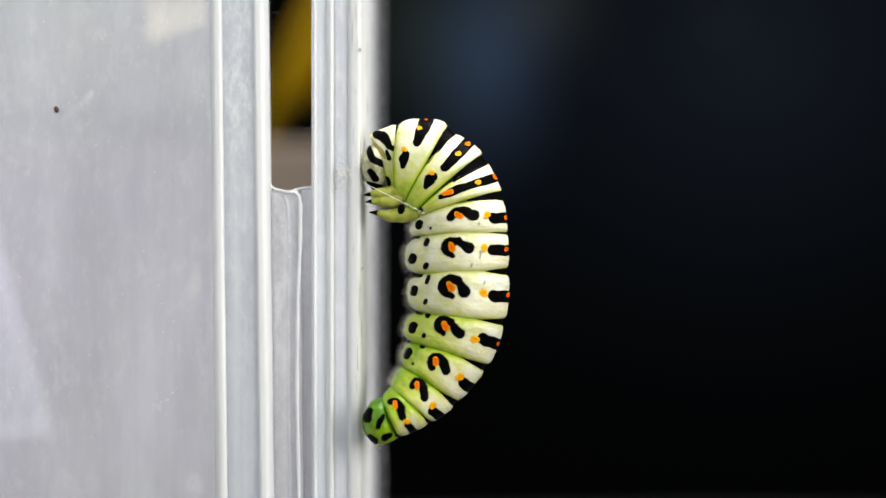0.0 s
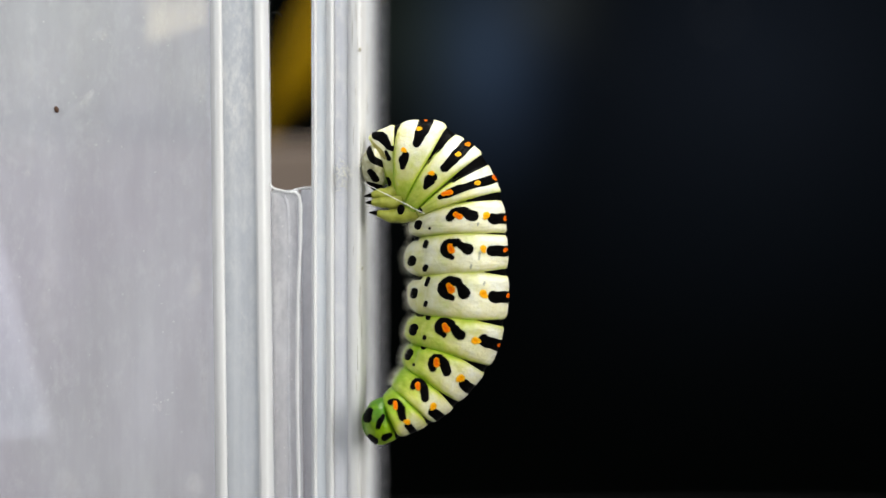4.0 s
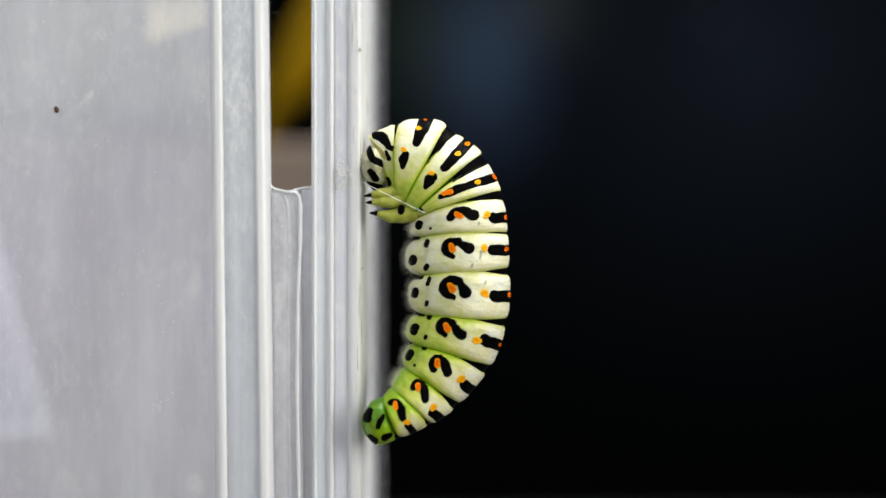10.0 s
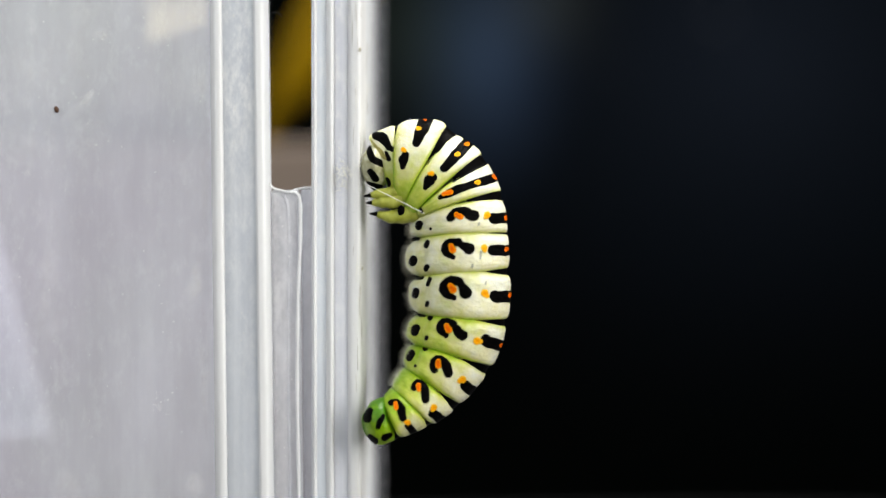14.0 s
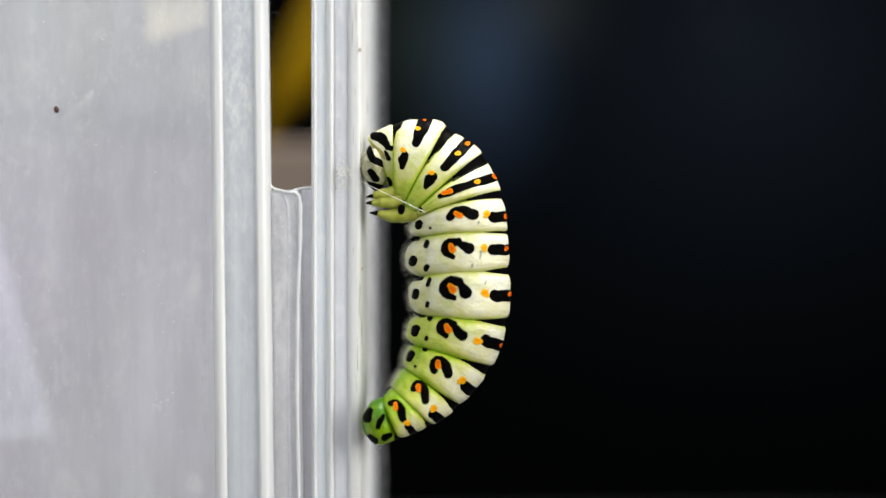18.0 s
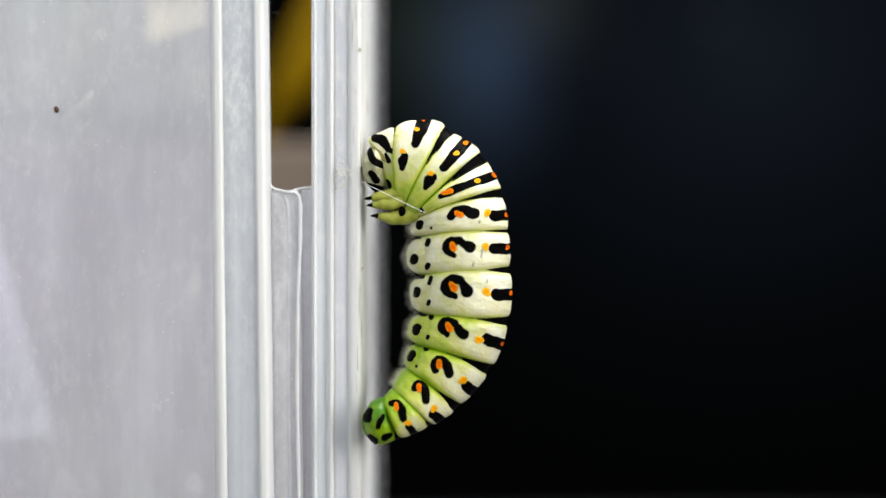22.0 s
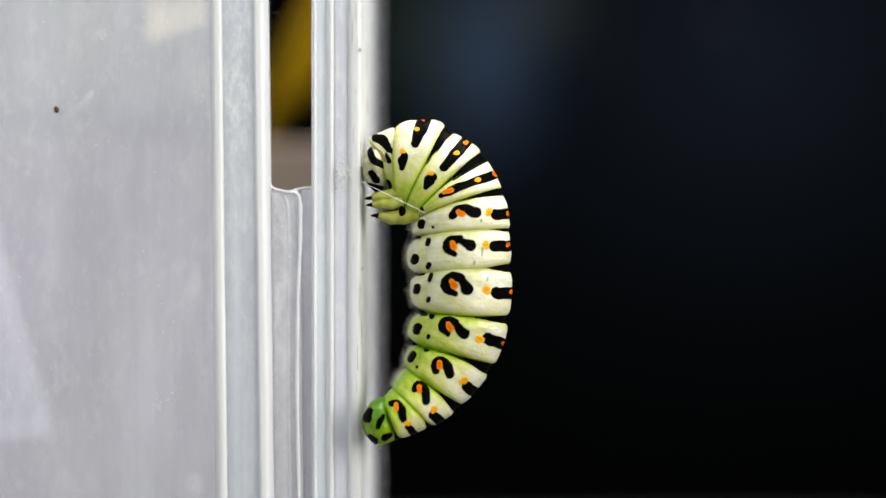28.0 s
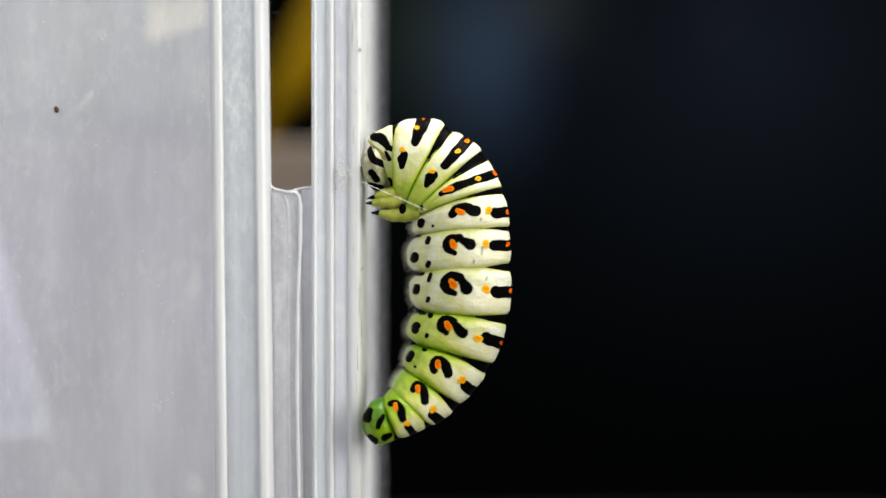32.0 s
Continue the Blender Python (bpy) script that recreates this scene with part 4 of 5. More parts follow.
    # scratches and streaks of grime along the lid's rounded edge and on its top
    for name, mat, count, label in (("scratches", SILK, 150, "fine pale scratches along the rounded lid rim"), ("grime_streaks", GRIME, 60, "thin grey-brown streaks of grime along the lid rim")):
        bm = bmesh.new()
        for k in range(count):
            b, l, wide = rnd.uniform(-20, 900), rnd.uniform(8, 70), rnd.uniform(0.2, 0.4)
            if k % 2:
                a = min(max(rnd.gauss(636, 7), 614), 643.5)
                p, q = at(a, b, crest(a)), at(a + rnd.gauss(0, 0.8), b + l, crest(a))
            else:
                y = rnd.uniform(0.003, 0.018)
                p, q = at(0, b, y), at(0, b + l, y + rnd.gauss(0, 0.0004))
                p.x = q.x = across(645) + 0.1 * UNIT
                wide *= 1.7
            tube([p, (p + q) / 2, q], [0.08 * UNIT, wide * UNIT, 0.08 * UNIT], 4, bm)
        tagged(part(name, bm, mat), label, "scratches", kind="stuff")
    return thread


setting()
container()
lid()
background()
inside()
THREAD = small_things()
BODY, PARTS = caterpillar()
for ob in PARTS.values():
    del ob["origin"]


def swayed(ob, rows):
    """Poses of a part about its place of rest, from seconds, shift right and down in plan units, and turn in degrees."""
    home = ob.location.copy()
    return [(t, pose(home.x + a * UNIT, home.y, home.z - b * UNIT, 0, turn, 0)) for t, a, b, turn in rows]


def motions():
    # slow stretching and small twitches: seconds, shift to the right and down in plan units, turn in degrees
    walk(PARTS["head"], swayed(PARTS["head"], [(0, 0, 0, 0), (0.5, -0, 0.1, -0.03), (1, -0.4, -0.2, -0.33), (1.5, 0, 0.4, -0.09), (2, -0.2, 0.4, -0.23), (2.5, -0.3, -0.1, -0.34), (3, -0.5, -1.3, -0.6), (3.5, -0.2, -0.2, -0.38), (5.5, 0.3, 0.9, -0.28), (6, 0.1, 0.4, -0.26), (6.5, 0.2, 0.4, -0.31), (7, -0, -1.3, -0.76), (7.5, 0.5, 1.1, -0.28), (8, 0.2, 0.2, -0.27), (8.5, -0.4, -1.8, -0.75), (9, -0.2, -0.9, -0.73), (9.5, 0, -0.3, -0.22), (10, 0.1, -0, -0.26), (10.5, -0.3, -1.3, -0.53), (11, -0.6, -2.2, -0.49), (11.5, 0, -0, -0.24), (12, -0.2, -0.3, -0.17), (12.5, -0, -0.1, -0.1), (13, 0.1, 0.1, -0.11), (13.5, -0.1, -0.3, -0.01), (14, 0.1, 0.1, -0.12), (14.5, -0, -0.1, -0.14), (16.5, 0.3, 0.5, -0.22), (17, 0.2, 0.3, -0.22), (17.5, 0.3, 0.4, -0.39), (18, 0.3, 0.1, -0.76), (18.5, 0.9, 1.8, -0.33), (19, 0.7, 0.7, -0.87), (19.5, 1.3, 2.6, -0.35), (20, 1.3, 2.4, -0.46), (20.5, 1.2, 1.9, -0.59), (21, 1.1, 2.3, -0.54), (21.5, 1.4, 2.8, -0.45), (22, 1.4, 2.8, -0.37), (22.5, 1.2, 2.2, -0.47), (23, 0.8, 0.7, -0.58), (23.5, 1, 0.3, -1.07), (24, 1.6, 3.1, -0.3), (24.5, 1.5, 2.6, -0.31), (25, 1.1, 1, -0.64), (25.5, 0.8, -0.7, -0.85), (27.5, 1.4, 1.3, -0.79), (28, 1.7, 2.5, -0.28), (28.5, 1.3, 1.5, -0.61), (29, 1.4, 1.9, -0.17), (29.5, 1.4, 1.9, -0.29), (30, 1.4, 2, -0.24), (30.5, 1.2, 0.6, -0.9), (31, 1.4, 1.1, -0.91), (31.5, 1.6, 2.2, -0.36), (32, 1.5, 1, -1.02)]))
    walk(PARTS["prothorax"], swayed(PARTS["prothorax"], [(0, 0, 0, 0), (0.5, -0, 0.1, -0.2), (1, -0.6, -0, -1.98), (1.5, -0.4, 1, -0.58), (2, -0.7, 1, -1.41), (2.5, -0.7, 0.2, -2.06), (3, -0.2, -2, -3.52), (3.5, -0.3, -0.3, -2.25), (5.5, -0.4, 1.4, -1.76), (6, -0.4, 1, -1.65), (6.5, -0.3, 0.7, -1.88), (7, 0.4, -2.3, -4.53), (7.5, -0.3, 1.8, -1.78), (8, -0.2, 0.8, -1.78), (8.5, 0.2, -2.7, -4.47), (9, -0.4, -0.9, -4.43), (9.5, -0.3, 0.4, -1.44), (10, -0.3, 0.6, -1.71), (10.5, -0.1, -1.4, -3.26), (11, -0, -2.7, -2.97), (11.5, -0.6, 1, -1.62), (12, -0.7, 0.6, -1.2), (12.5, -0.4, 1, -0.78), (13, -0.4, 1.2, -0.84), (13.5, -0.4, 0.9, -0.28), (14, -0.5, 1.5, -0.93), (14.5, -0.6, 1.3, -1.04), (16.5, -0.6, 1.9, -1.55), (17, -0.5, 1.7, -1.54), (17.5, -0.4, 1.3, -2.49), (18, -0.4, 0.7, -4.68), (18.5, -0.5, 3.5, -2.22), (19, -0.2, 1.4, -5.36), (19.5, -0.3, 4.3, -2.38), (20, -0.3, 4.1, -3.02), (20.5, -0.2, 3.2, -3.72), (21, -0.7, 4.3, -3.56), (21.5, -0.5, 4.9, -3), (22, -0.6, 5.1, -2.53), (22.5, -0.5, 4.2, -3.11), (23, -0.2, 2, -3.74), (23.5, 0.3, 0.6, -6.57), (24, -0.5, 5.7, -2.16), (24.5, -0.2, 4.9, -2.23), (25, 0.1, 2.3, -4.15), (25.5, 0.7, -0.6, -5.32), (27.5, 0.3, 2.9, -5.11), (28, 0.1, 5.2, -2.15), (28.5, 0.2, 3.6, -4.11), (29, 0.2, 4.5, -1.52), (29.5, 0.2, 4.2, -2.16), (30, 0.1, 4.8, -1.93), (30.5, 0.5, 1.4, -5.66), (31, 0.5, 2.1, -5.77), (31.5, 0.2, 4.6, -2.61), (32, 0.7, 1.5, -6.36)]))
    walk(PARTS["mesothorax"], swayed(PARTS["mesothorax"], [(0, 0, 0, 0), (0.5, -0.1, 0.3, 0.05), (1, -0.3, 2.1, 0.51), (1.5, -0.2, 1.5, -0.15), (2, -0.3, 2.5, 0.09), (2.5, -0.4, 2, 0.22), (3, -0.4, -0, 0.4), (3.5, -0.4, 1.2, 0.22), (5.5, -0.6, 1.9, -0.41), (6, -0.5, 1.4, -0.37), (6.5, -0.5, 1.1, -0.45), (7, -0.8, -1.4, -0.1), (7.5, -0.6, 1.6, -0.84), (8, -0.5, 0.6, -0.8), (8.5, -0.7, -1.3, -0), (9, -0.8, 0.4, -0.43), (9.5, -0.3, 0.2, -0.69), (10, -0.4, 0.6, -0.68), (10.5, -0.5, -0.6, -0.28), (11, -0.3, -1.9, -0.1), (11.5, -0.4, 0.9, -0.83), (12, -0.2, 1, -0.53), (12.5, -0.3, 0.7, -0.73), (13, -0.3, 0.7, -0.82), (13.5, -0.1, 0.3, -0.82), (14, -0.4, 1.2, -0.89), (14.5, -0.3, 1, -0.92), (16.5, -0.6, 1.4, -1.2), (17, -0.5, 1.2, -1.12), (17.5, -0.7, 1.3, -0.98), (18, -1.1, 1.3, -1.07), (18.5, -1, 2.4, -1.74), (19, -1.4, 1.5, -1.46), (19.5, -1.2, 2.8, -2.06), (20, -1.3, 2.9, -2), (20.5, -1.4, 2.2, -1.87), (21, -1.4, 3.6, -2.02), (21.5, -1.4, 3.3, -2.36), (22, -1.3, 3.3, -2.49), (22.5, -1.3, 3, -2.16), (23, -1.2, 1, -1.79), (23.5, -1.8, 0.2, -1.73), (24, -1.4, 3.5, -2.66), (24.5, -1.4, 2.5, -2.63), (25, -1.5, 0.6, -2.27), (25.5, -1.4, -1.7, -1.65), (27.5, -1.9, 2, -1.97), (28, -1.6, 2.9, -2.39), (28.5, -1.8, 2.8, -1.85), (29, -1.3, 2.3, -2.18), (29.5, -1.4, 2.1, -2.21), (30, -1.5, 3, -2.08), (30.5, -1.8, 0.2, -2), (31, -2, 1.2, -1.92), (31.5, -1.6, 2.4, -2.4), (32, -2, 0.3, -2.06)]))
    walk(PARTS["metathorax"], swayed(PARTS["metathorax"], [(0, 0, 0, 0), (0.5, -0, 0.2, 0.09), (1, -0.3, 1.7, 1.05), (1.5, -0.5, 1.2, 0), (2, -0.6, 2, 0.49), (2.5, -0.4, 1.6, 0.74), (3, 0.5, -0.4, 1.09), (3.5, -0, 0.6, 0.65), (5.5, -0.4, 0.9, -0.24), (6, -0.3, 0.8, -0.14), (6.5, -0.1, 0.3, -0.26), (7, 1.1, -2.4, 0.41), (7.5, -0.4, 0.6, -0.76), (8, -0.2, 0.1, -0.6), (8.5, 0.9, -1.8, 0.69), (9, 0.2, -0.3, 0.28), (9.5, -0.2, 0.2, -0.44), (10, -0.3, 0.4, -0.42), (10.5, 0.3, -0.7, 0.29), (11, 0.6, -1.4, 0.54), (11.5, -0.5, 0.9, -0.52), (12, -0.6, 1.3, -0.14), (12.5, -0.5, 0.9, -0.51), (13, -0.5, 0.8, -0.64), (13.5, -0.6, 0.8, -0.65), (14, -0.7, 1.3, -0.65), (14.5, -0.7, 1.3, -0.62), (16.5, -0.7, 1.2, -0.97), (17, -0.6, 1, -0.88), (17.5, -0.4, 0.5, -0.69), (18, -0.1, -0.1, -0.51), (18.5, -0.8, 1, -1.73), (19, 0.1, -0.7, -1.04), (19.5, -0.8, 0.6, -2.24), (20, -0.7, 0.6, -2.07), (20.5, -0.4, -0.1, -1.84), (21, -1, 1.4, -1.88), (21.5, -1, 1, -2.44), (22, -1.1, 1.1, -2.64), (22.5, -0.9, 1, -2.12), (23, -0.2, -0.4, -1.56), (23.5, 0.7, -2.4, -1.33), (24, -1.2, 1.3, -2.9), (24.5, -0.9, 0.5, -2.88), (25, -0, -1.3, -2.19), (25.5, 1, -3.3, -1.36), (27.5, -0, -0.8, -1.8), (28, -0.8, 0.6, -2.69), (28.5, -0.4, 0.3, -1.73), (29, -0.8, 0.6, -2.42), (29.5, -0.6, 0.1, -2.42), (30, -0.8, 1, -2.26), (30.5, 0.5, -2.3, -1.81), (31, 0.4, -1.8, -1.74), (31.5, -0.6, 0.1, -2.64), (32, 0.7, -2.9, -1.93)]))
    walk(PARTS["segment_front"], swayed(PARTS["segment_front"], [(0, 0, 0, 0), (0.5, -0.2, 0.2, 0.14), (1, -1.9, 2.3, 1.35), (1.5, -0.8, 1.2, 0.2), (2, -1.7, 2.2, 0.82), (2.5, -1.8, 2, 1.06), (3, -1.3, 0.1, 1.28), (3.5, -1.3, 0.8, 0.93), (5.5, -1, 0.5, 0.19), (6, -0.9, 0.4, 0.18), (6.5, -0.7, -0.1, 0.07), (7, -0.2, -2.7, 0.68), (7.5, -0.6, -0.2, -0.32), (8, -0.4, -0.6, -0.36), (8.5, -0.6, -1.9, 0.85), (9, -1.3, -0.7, 0.65), (9.5, -0.4, -0.4, -0.34), (10, -0.6, -0.2, -0.22), (10.5, -0.7, -1, 0.41), (11, -0.3, -1.4, 0.4), (11.5, -0.8, 0.3, -0.33), (12, -1, 1, -0.05), (12.5, -0.5, 0.3, -0.44), (13, -0.4, 0.2, -0.53), (13.5, -0.3, 0.2, -0.69), (14, -0.7, 0.5, -0.5), (14.5, -0.7, 0.6, -0.51), (16.5, -0.7, 0.1, -0.68), (17, -0.7, -0, -0.63), (17.5, -0.8, -0.4, -0.29), (18, -1.2, -1.1, 0.09), (18.5, -0.6, -0.8, -1.09), (19, -0.9, -2.3, -0.24), (19.5, -0.3, -1.5, -1.43), (20, -0.5, -1.6, -1.2), (20.5, -0.5, -2.2, -0.99), (21, -1.2, -0.7, -0.95), (21.5, -0.6, -1.4, -1.51), (22, -0.5, -1.3, -1.76), (22.5, -0.8, -1.2, -1.29), (23, -0.4, -2.2, -0.98), (23.5, -0.3, -4.5, -0.48), (24, -0.3, -1.5, -2.01), (24.5, 0.1, -2.4, -2.11), (25, 0.2, -3.8, -1.53), (25.5, 0.7, -5.5, -0.93), (27.5, -0.3, -3.6, -0.86), (28, 0.2, -2.6, -1.86), (28.5, -0.5, -2.5, -0.82), (29, 0.3, -2.3, -1.81), (29.5, 0.3, -2.8, -1.75), (30, -0.1, -1.9, -1.53), (30.5, 0.3, -5, -1.01), (31, -0.1, -4.4, -0.79), (31.5, 0.3, -3, -1.83), (32, 0.3, -5.6, -0.97)]))
    walk(PARTS["a2"], swayed(PARTS["a2"], [(0, 0, 0, 0), (0.5, -0.2, 0.2, 0.1), (1, -2.7, 2.3, 1.08), (1.5, -1.1, 1.1, 0.25), (2, -2.3, 2.2, 0.77), (2.5, -2.5, 2.1, 0.82), (3, -1.7, 0.6, 0.47), (3.5, -1.5, 0.9, 0.48), (5.5, -1, 0.2, -0.1), (6, -0.8, 0.4, -0.06), (6.5, -0.7, -0.2, -0.26), (7, 0.4, -2.3, -0.64), (7.5, -0.5, -0.5, -0.58), (8, 0.1, -0.5, -0.62), (8.5, -0.1, -1.2, -0.32), (9, -1.2, -0.1, -0.24), (9.5, -0, 0, -0.46), (10, -0.2, 0, -0.41), (10.5, -0.3, -0.3, -0.27), (11, 0.1, -0.3, -0.24), (11.5, -0.6, 0.6, -0.36), (12, -1, 1.5, 0.05), (12.5, -0.1, 0.6, -0.32), (13, -0, 0.4, -0.43), (13.5, 0.3, 0.6, -0.42), (14, -0.1, 0.8, -0.36), (14.5, -0.4, 1, -0.34), (16.5, -0.2, 0.3, -0.66), (17, 0, 0.2, -0.65), (17.5, -0.2, -0.3, -0.65), (18, -0.7, -0.9, -0.82), (18.5, 0.3, -1.2, -1.32), (19, -0.1, -2.3, -1.41), (19.5, 0.7, -2.3, -1.77), (20, 0.5, -2.3, -1.71), (20.5, 0.7, -2.7, -1.76), (21, -0.3, -1.2, -1.43), (21.5, 0.5, -2.1, -1.9), (22, 0.6, -2, -1.98), (22.5, 0.3, -1.7, -1.68), (23, 0.9, -2.2, -1.67), (23.5, 1.6, -4.5, -2.18), (24, 1.2, -2.3, -2.16), (24.5, 2.1, -3, -2.38), (25, 2.4, -3.9, -2.45), (25.5, 3.4, -5.2, -2.45), (27.5, 3, -4.3, -2.22), (28, 3.6, -3.7, -2.35), (28.5, 2.9, -3.3, -1.87), (29, 3.8, -3.1, -2.12), (29.5, 3.6, -3.6, -2.26), (30, 3.5, -2.9, -1.95), (30.5, 3.2, -5.2, -2.57), (31, 2.9, -5, -2.4), (31.5, 3.6, -4, -2.46), (32, 3, -6, -2.79)]))
    walk(PARTS["a3"], swayed(PARTS["a3"], [(0, 0, 0, 0), (0.5, -0.3, 0.4, -0.12), (1, -2.5, 4.9, -1.05), (1.5, -0.7, 2.2, -0.54), (2, -1.9, 4.4, -0.97), (2.5, -2.1, 4.5, -1.02), (3, -1.6, 2.6, -0.88), (3.5, -1.5, 2.7, -0.94), (5.5, -0.5, 1.6, -0.81), (6, -0.4, 1.6, -0.87), (6.5, -0.1, 0.9, -0.52), (7, 0.1, -1.4, -0.95), (7.5, 0.3, 0.5, -0.59), (8, 0.7, 0.3, -0.9), (8.5, -0.2, 0.2, -1.29), (9, -0.5, 2.1, -1.46), (9.5, 0.7, 0.7, -0.8), (10, 0.4, 1, -0.94), (10.5, -0, 1, -1.21), (11, 0.3, 0.6, -1.1), (11.5, 0.4, 1.8, -1.02), (12, -0.1, 2.9, -1.03), (12.5, 0.6, 1.4, -0.97), (13, 0.7, 1.1, -0.94), (13.5, 1, 1, -0.95), (14, 0.6, 1.8, -1.35), (14.5, 0.6, 2.1, -1.21), (16.5, 0.9, 1.5, -1.27), (17, 0.9, 1.3, -1.37), (17.5, 0.5, 1, -1.33), (18, 0.3, 1.3, -1.78), (18.5, 1.5, -0.1, -1.32), (19, 0.9, -0.4, -1.64), (19.5, 2.1, -1.5, -1.08), (20, 1.8, -1.2, -1.29), (20.5, 1.8, -1.6, -1.36), (21, 1.2, 0.8, -1.89), (21.5, 2.1, -0.9, -1.47), (22, 2.4, -1, -1.32), (22.5, 1.9, -0.3, -1.62), (23, 2, -1.2, -1.63), (23.5, 2.1, -3.2, -2.07), (24, 2.8, -1.5, -1.54), (24.5, 3.3, -2.8, -1.67), (25, 3.3, -3.6, -1.95), (25.5, 3.3, -5.3, -2.13), (27.5, 2.4, -3.2, -3.57), (28, 3.3, -3.6, -3.04), (28.5, 2, -2.1, -3.98), (29, 3.2, -3.2, -3.16), (29.5, 3.3, -3.6, -2.91), (30, 2.7, -2.5, -3.56), (30.5, 3, -4.7, -2.63), (31, 2.5, -4.1, -3), (31.5, 3.4, -3.9, -2.89), (32, 3, -5.5, -2.27)]))
    walk(PARTS["a4"], swayed(PARTS["a4"], [(0, 0, 0, 0), (0.5, -0.1, 0.4, -0.11), (1, -1, 4.9, -1.44), (1.5, 0.4, 2.2, -0.79), (2, -0.2, 4.5, -1.41), (2.5, -0.3, 4.7, -1.6), (3, -0.5, 3.2, -1.6), (3.5, -0.4, 2.8, -1.19), (5.5, 0.6, 1.6, -1.1), (6, 0.8, 1.8, -1.12), (6.5, 0.9, 1.2, -1.1), (7, 0.4, -0.9, -1.19), (7.5, 1.5, 0.8, -1.19), (8, 2, 0.7, -1.2), (8.5, 0.6, 0.8, -1.58), (9, 1.4, 2.9, -2.33), (9.5, 2, 1.3, -1.22), (10, 1.9, 1.5, -1.32), (10.5, 1.3, 1.7, -1.63), (11, 1.4, 1.4, -1.44), (11.5, 2.4, 2.5, -1.66), (12, 1.9, 3.5, -1.61), (12.5, 2.2, 1.8, -1.19), (13, 2.3, 1.5, -1.18), (13.5, 2.6, 1.5, -1.05), (14, 2.6, 2.1, -1.4), (14.5, 2.8, 2.7, -1.61), (16.5, 3.1, 2, -1.73), (17, 3, 1.7, -1.61), (17.5, 2.4, 1.4, -1.69), (18, 2.6, 2, -2.53), (18.5, 3.6, 0.2, -1.73), (19, 3, 0.3, -2.51), (19.5, 3.8, -1.2, -1.55), (20, 3.7, -0.9, -1.78), (20.5, 3.5, -1.2, -1.83), (21, 4, 1.1, -2.47), (21.5, 4.5, -0.4, -2.11), (22, 4.9, -0.5, -2.05), (22.5, 4.4, 0.2, -2.22), (23, 4.1, -0.5, -2.09), (23.5, 3.6, -2.6, -2.32), (24, 5.2, -1.2, -1.86), (24.5, 5.4, -2.6, -1.55), (25, 5, -3.1, -1.85), (25.5, 4, -4.9, -1.44), (27.5, 4.2, -3.9, -1.67), (28, 4.9, -4.5, -0.87), (28.5, 4, -3.2, -1.46), (29, 4.9, -4.3, -0.68), (29.5, 4.8, -4.5, -0.83), (30, 4.6, -3.8, -0.84), (30.5, 4.3, -4.7, -1.69), (31, 3.9, -4.5, -1.68), (31.5, 5, -4.7, -1), (32, 4, -5.4, -1.71)]))
    walk(PARTS["a5"], swayed(PARTS["a5"], [(0, 0, 0, 0), (0.5, 0, 0.4, -0.09), (1, 0.7, 4.5, -0.82), (1.5, 1.4, 2.2, -0.5), (2, 1.6, 4.2, -0.86), (2.5, 1.3, 4.5, -0.85), (3, 0.4, 3.3, -0.54), (3.5, 0.8, 3, -0.63), (5.5, 1.8, 2.1, -0.68), (6, 2, 2.3, -0.65), (6.5, 1.5, 1.6, -0.5), (7, 0.6, 0.6, -0.29), (7.5, 2.4, 1.4, -0.62), (8, 3.1, 1.8, -0.58), (8.5, 1.5, 2.2, -0.48), (9, 3, 4, -0.92), (9.5, 3.1, 2.1, -0.52), (10, 3.1, 2.4, -0.63), (10.5, 2.5, 2.9, -0.59), (11, 2.3, 2.6, -0.36), (11.5, 4, 3.3, -0.78), (12, 3.6, 4, -0.78), (12.5, 3.7, 2.7, -0.63), (13, 3.8, 2.5, -0.63), (13.5, 4.1, 2.5, -0.56), (14, 4.6, 3.4, -0.84), (14.5, 4.7, 3.7, -0.83), (16.5, 5, 3.3, -0.93), (17, 4.9, 3.2, -0.89), (17.5, 4.1, 2.8, -0.89), (18, 4.6, 3.8, -1.17), (18.5, 5.4, 2.1, -1.05), (19, 4.6, 2.5, -1.14), (19.5, 5.2, 0.7, -0.98), (20, 5.2, 1.2, -1.09), (20.5, 4.9, 1, -1.03), (21, 6.5, 3.4, -1.49), (21.5, 6.5, 1.8, -1.28), (22, 6.8, 1.7, -1.24), (22.5, 6.6, 2.5, -1.3), (23, 5.8, 2, -1.02), (23.5, 5, 1, -1.03), (24, 7.4, 1.4, -1.28), (24.5, 7.3, 0.6, -1.12), (25, 6.7, 0.6, -0.99), (25.5, 5.1, -0.5, -0.62), (27.5, 7.4, 1.6, -1.49), (28, 8, 0.6, -1.33), (28.5, 7.9, 2.5, -1.65), (29, 8.1, 0.9, -1.25), (29.5, 7.6, 0.5, -1.19), (30, 8.3, 1.6, -1.45), (30.5, 6.1, 0.1, -1.04), (31, 6.2, 0.6, -1.24), (31.5, 7.8, 0.3, -1.25), (32, 5.2, -0.8, -0.95)]))
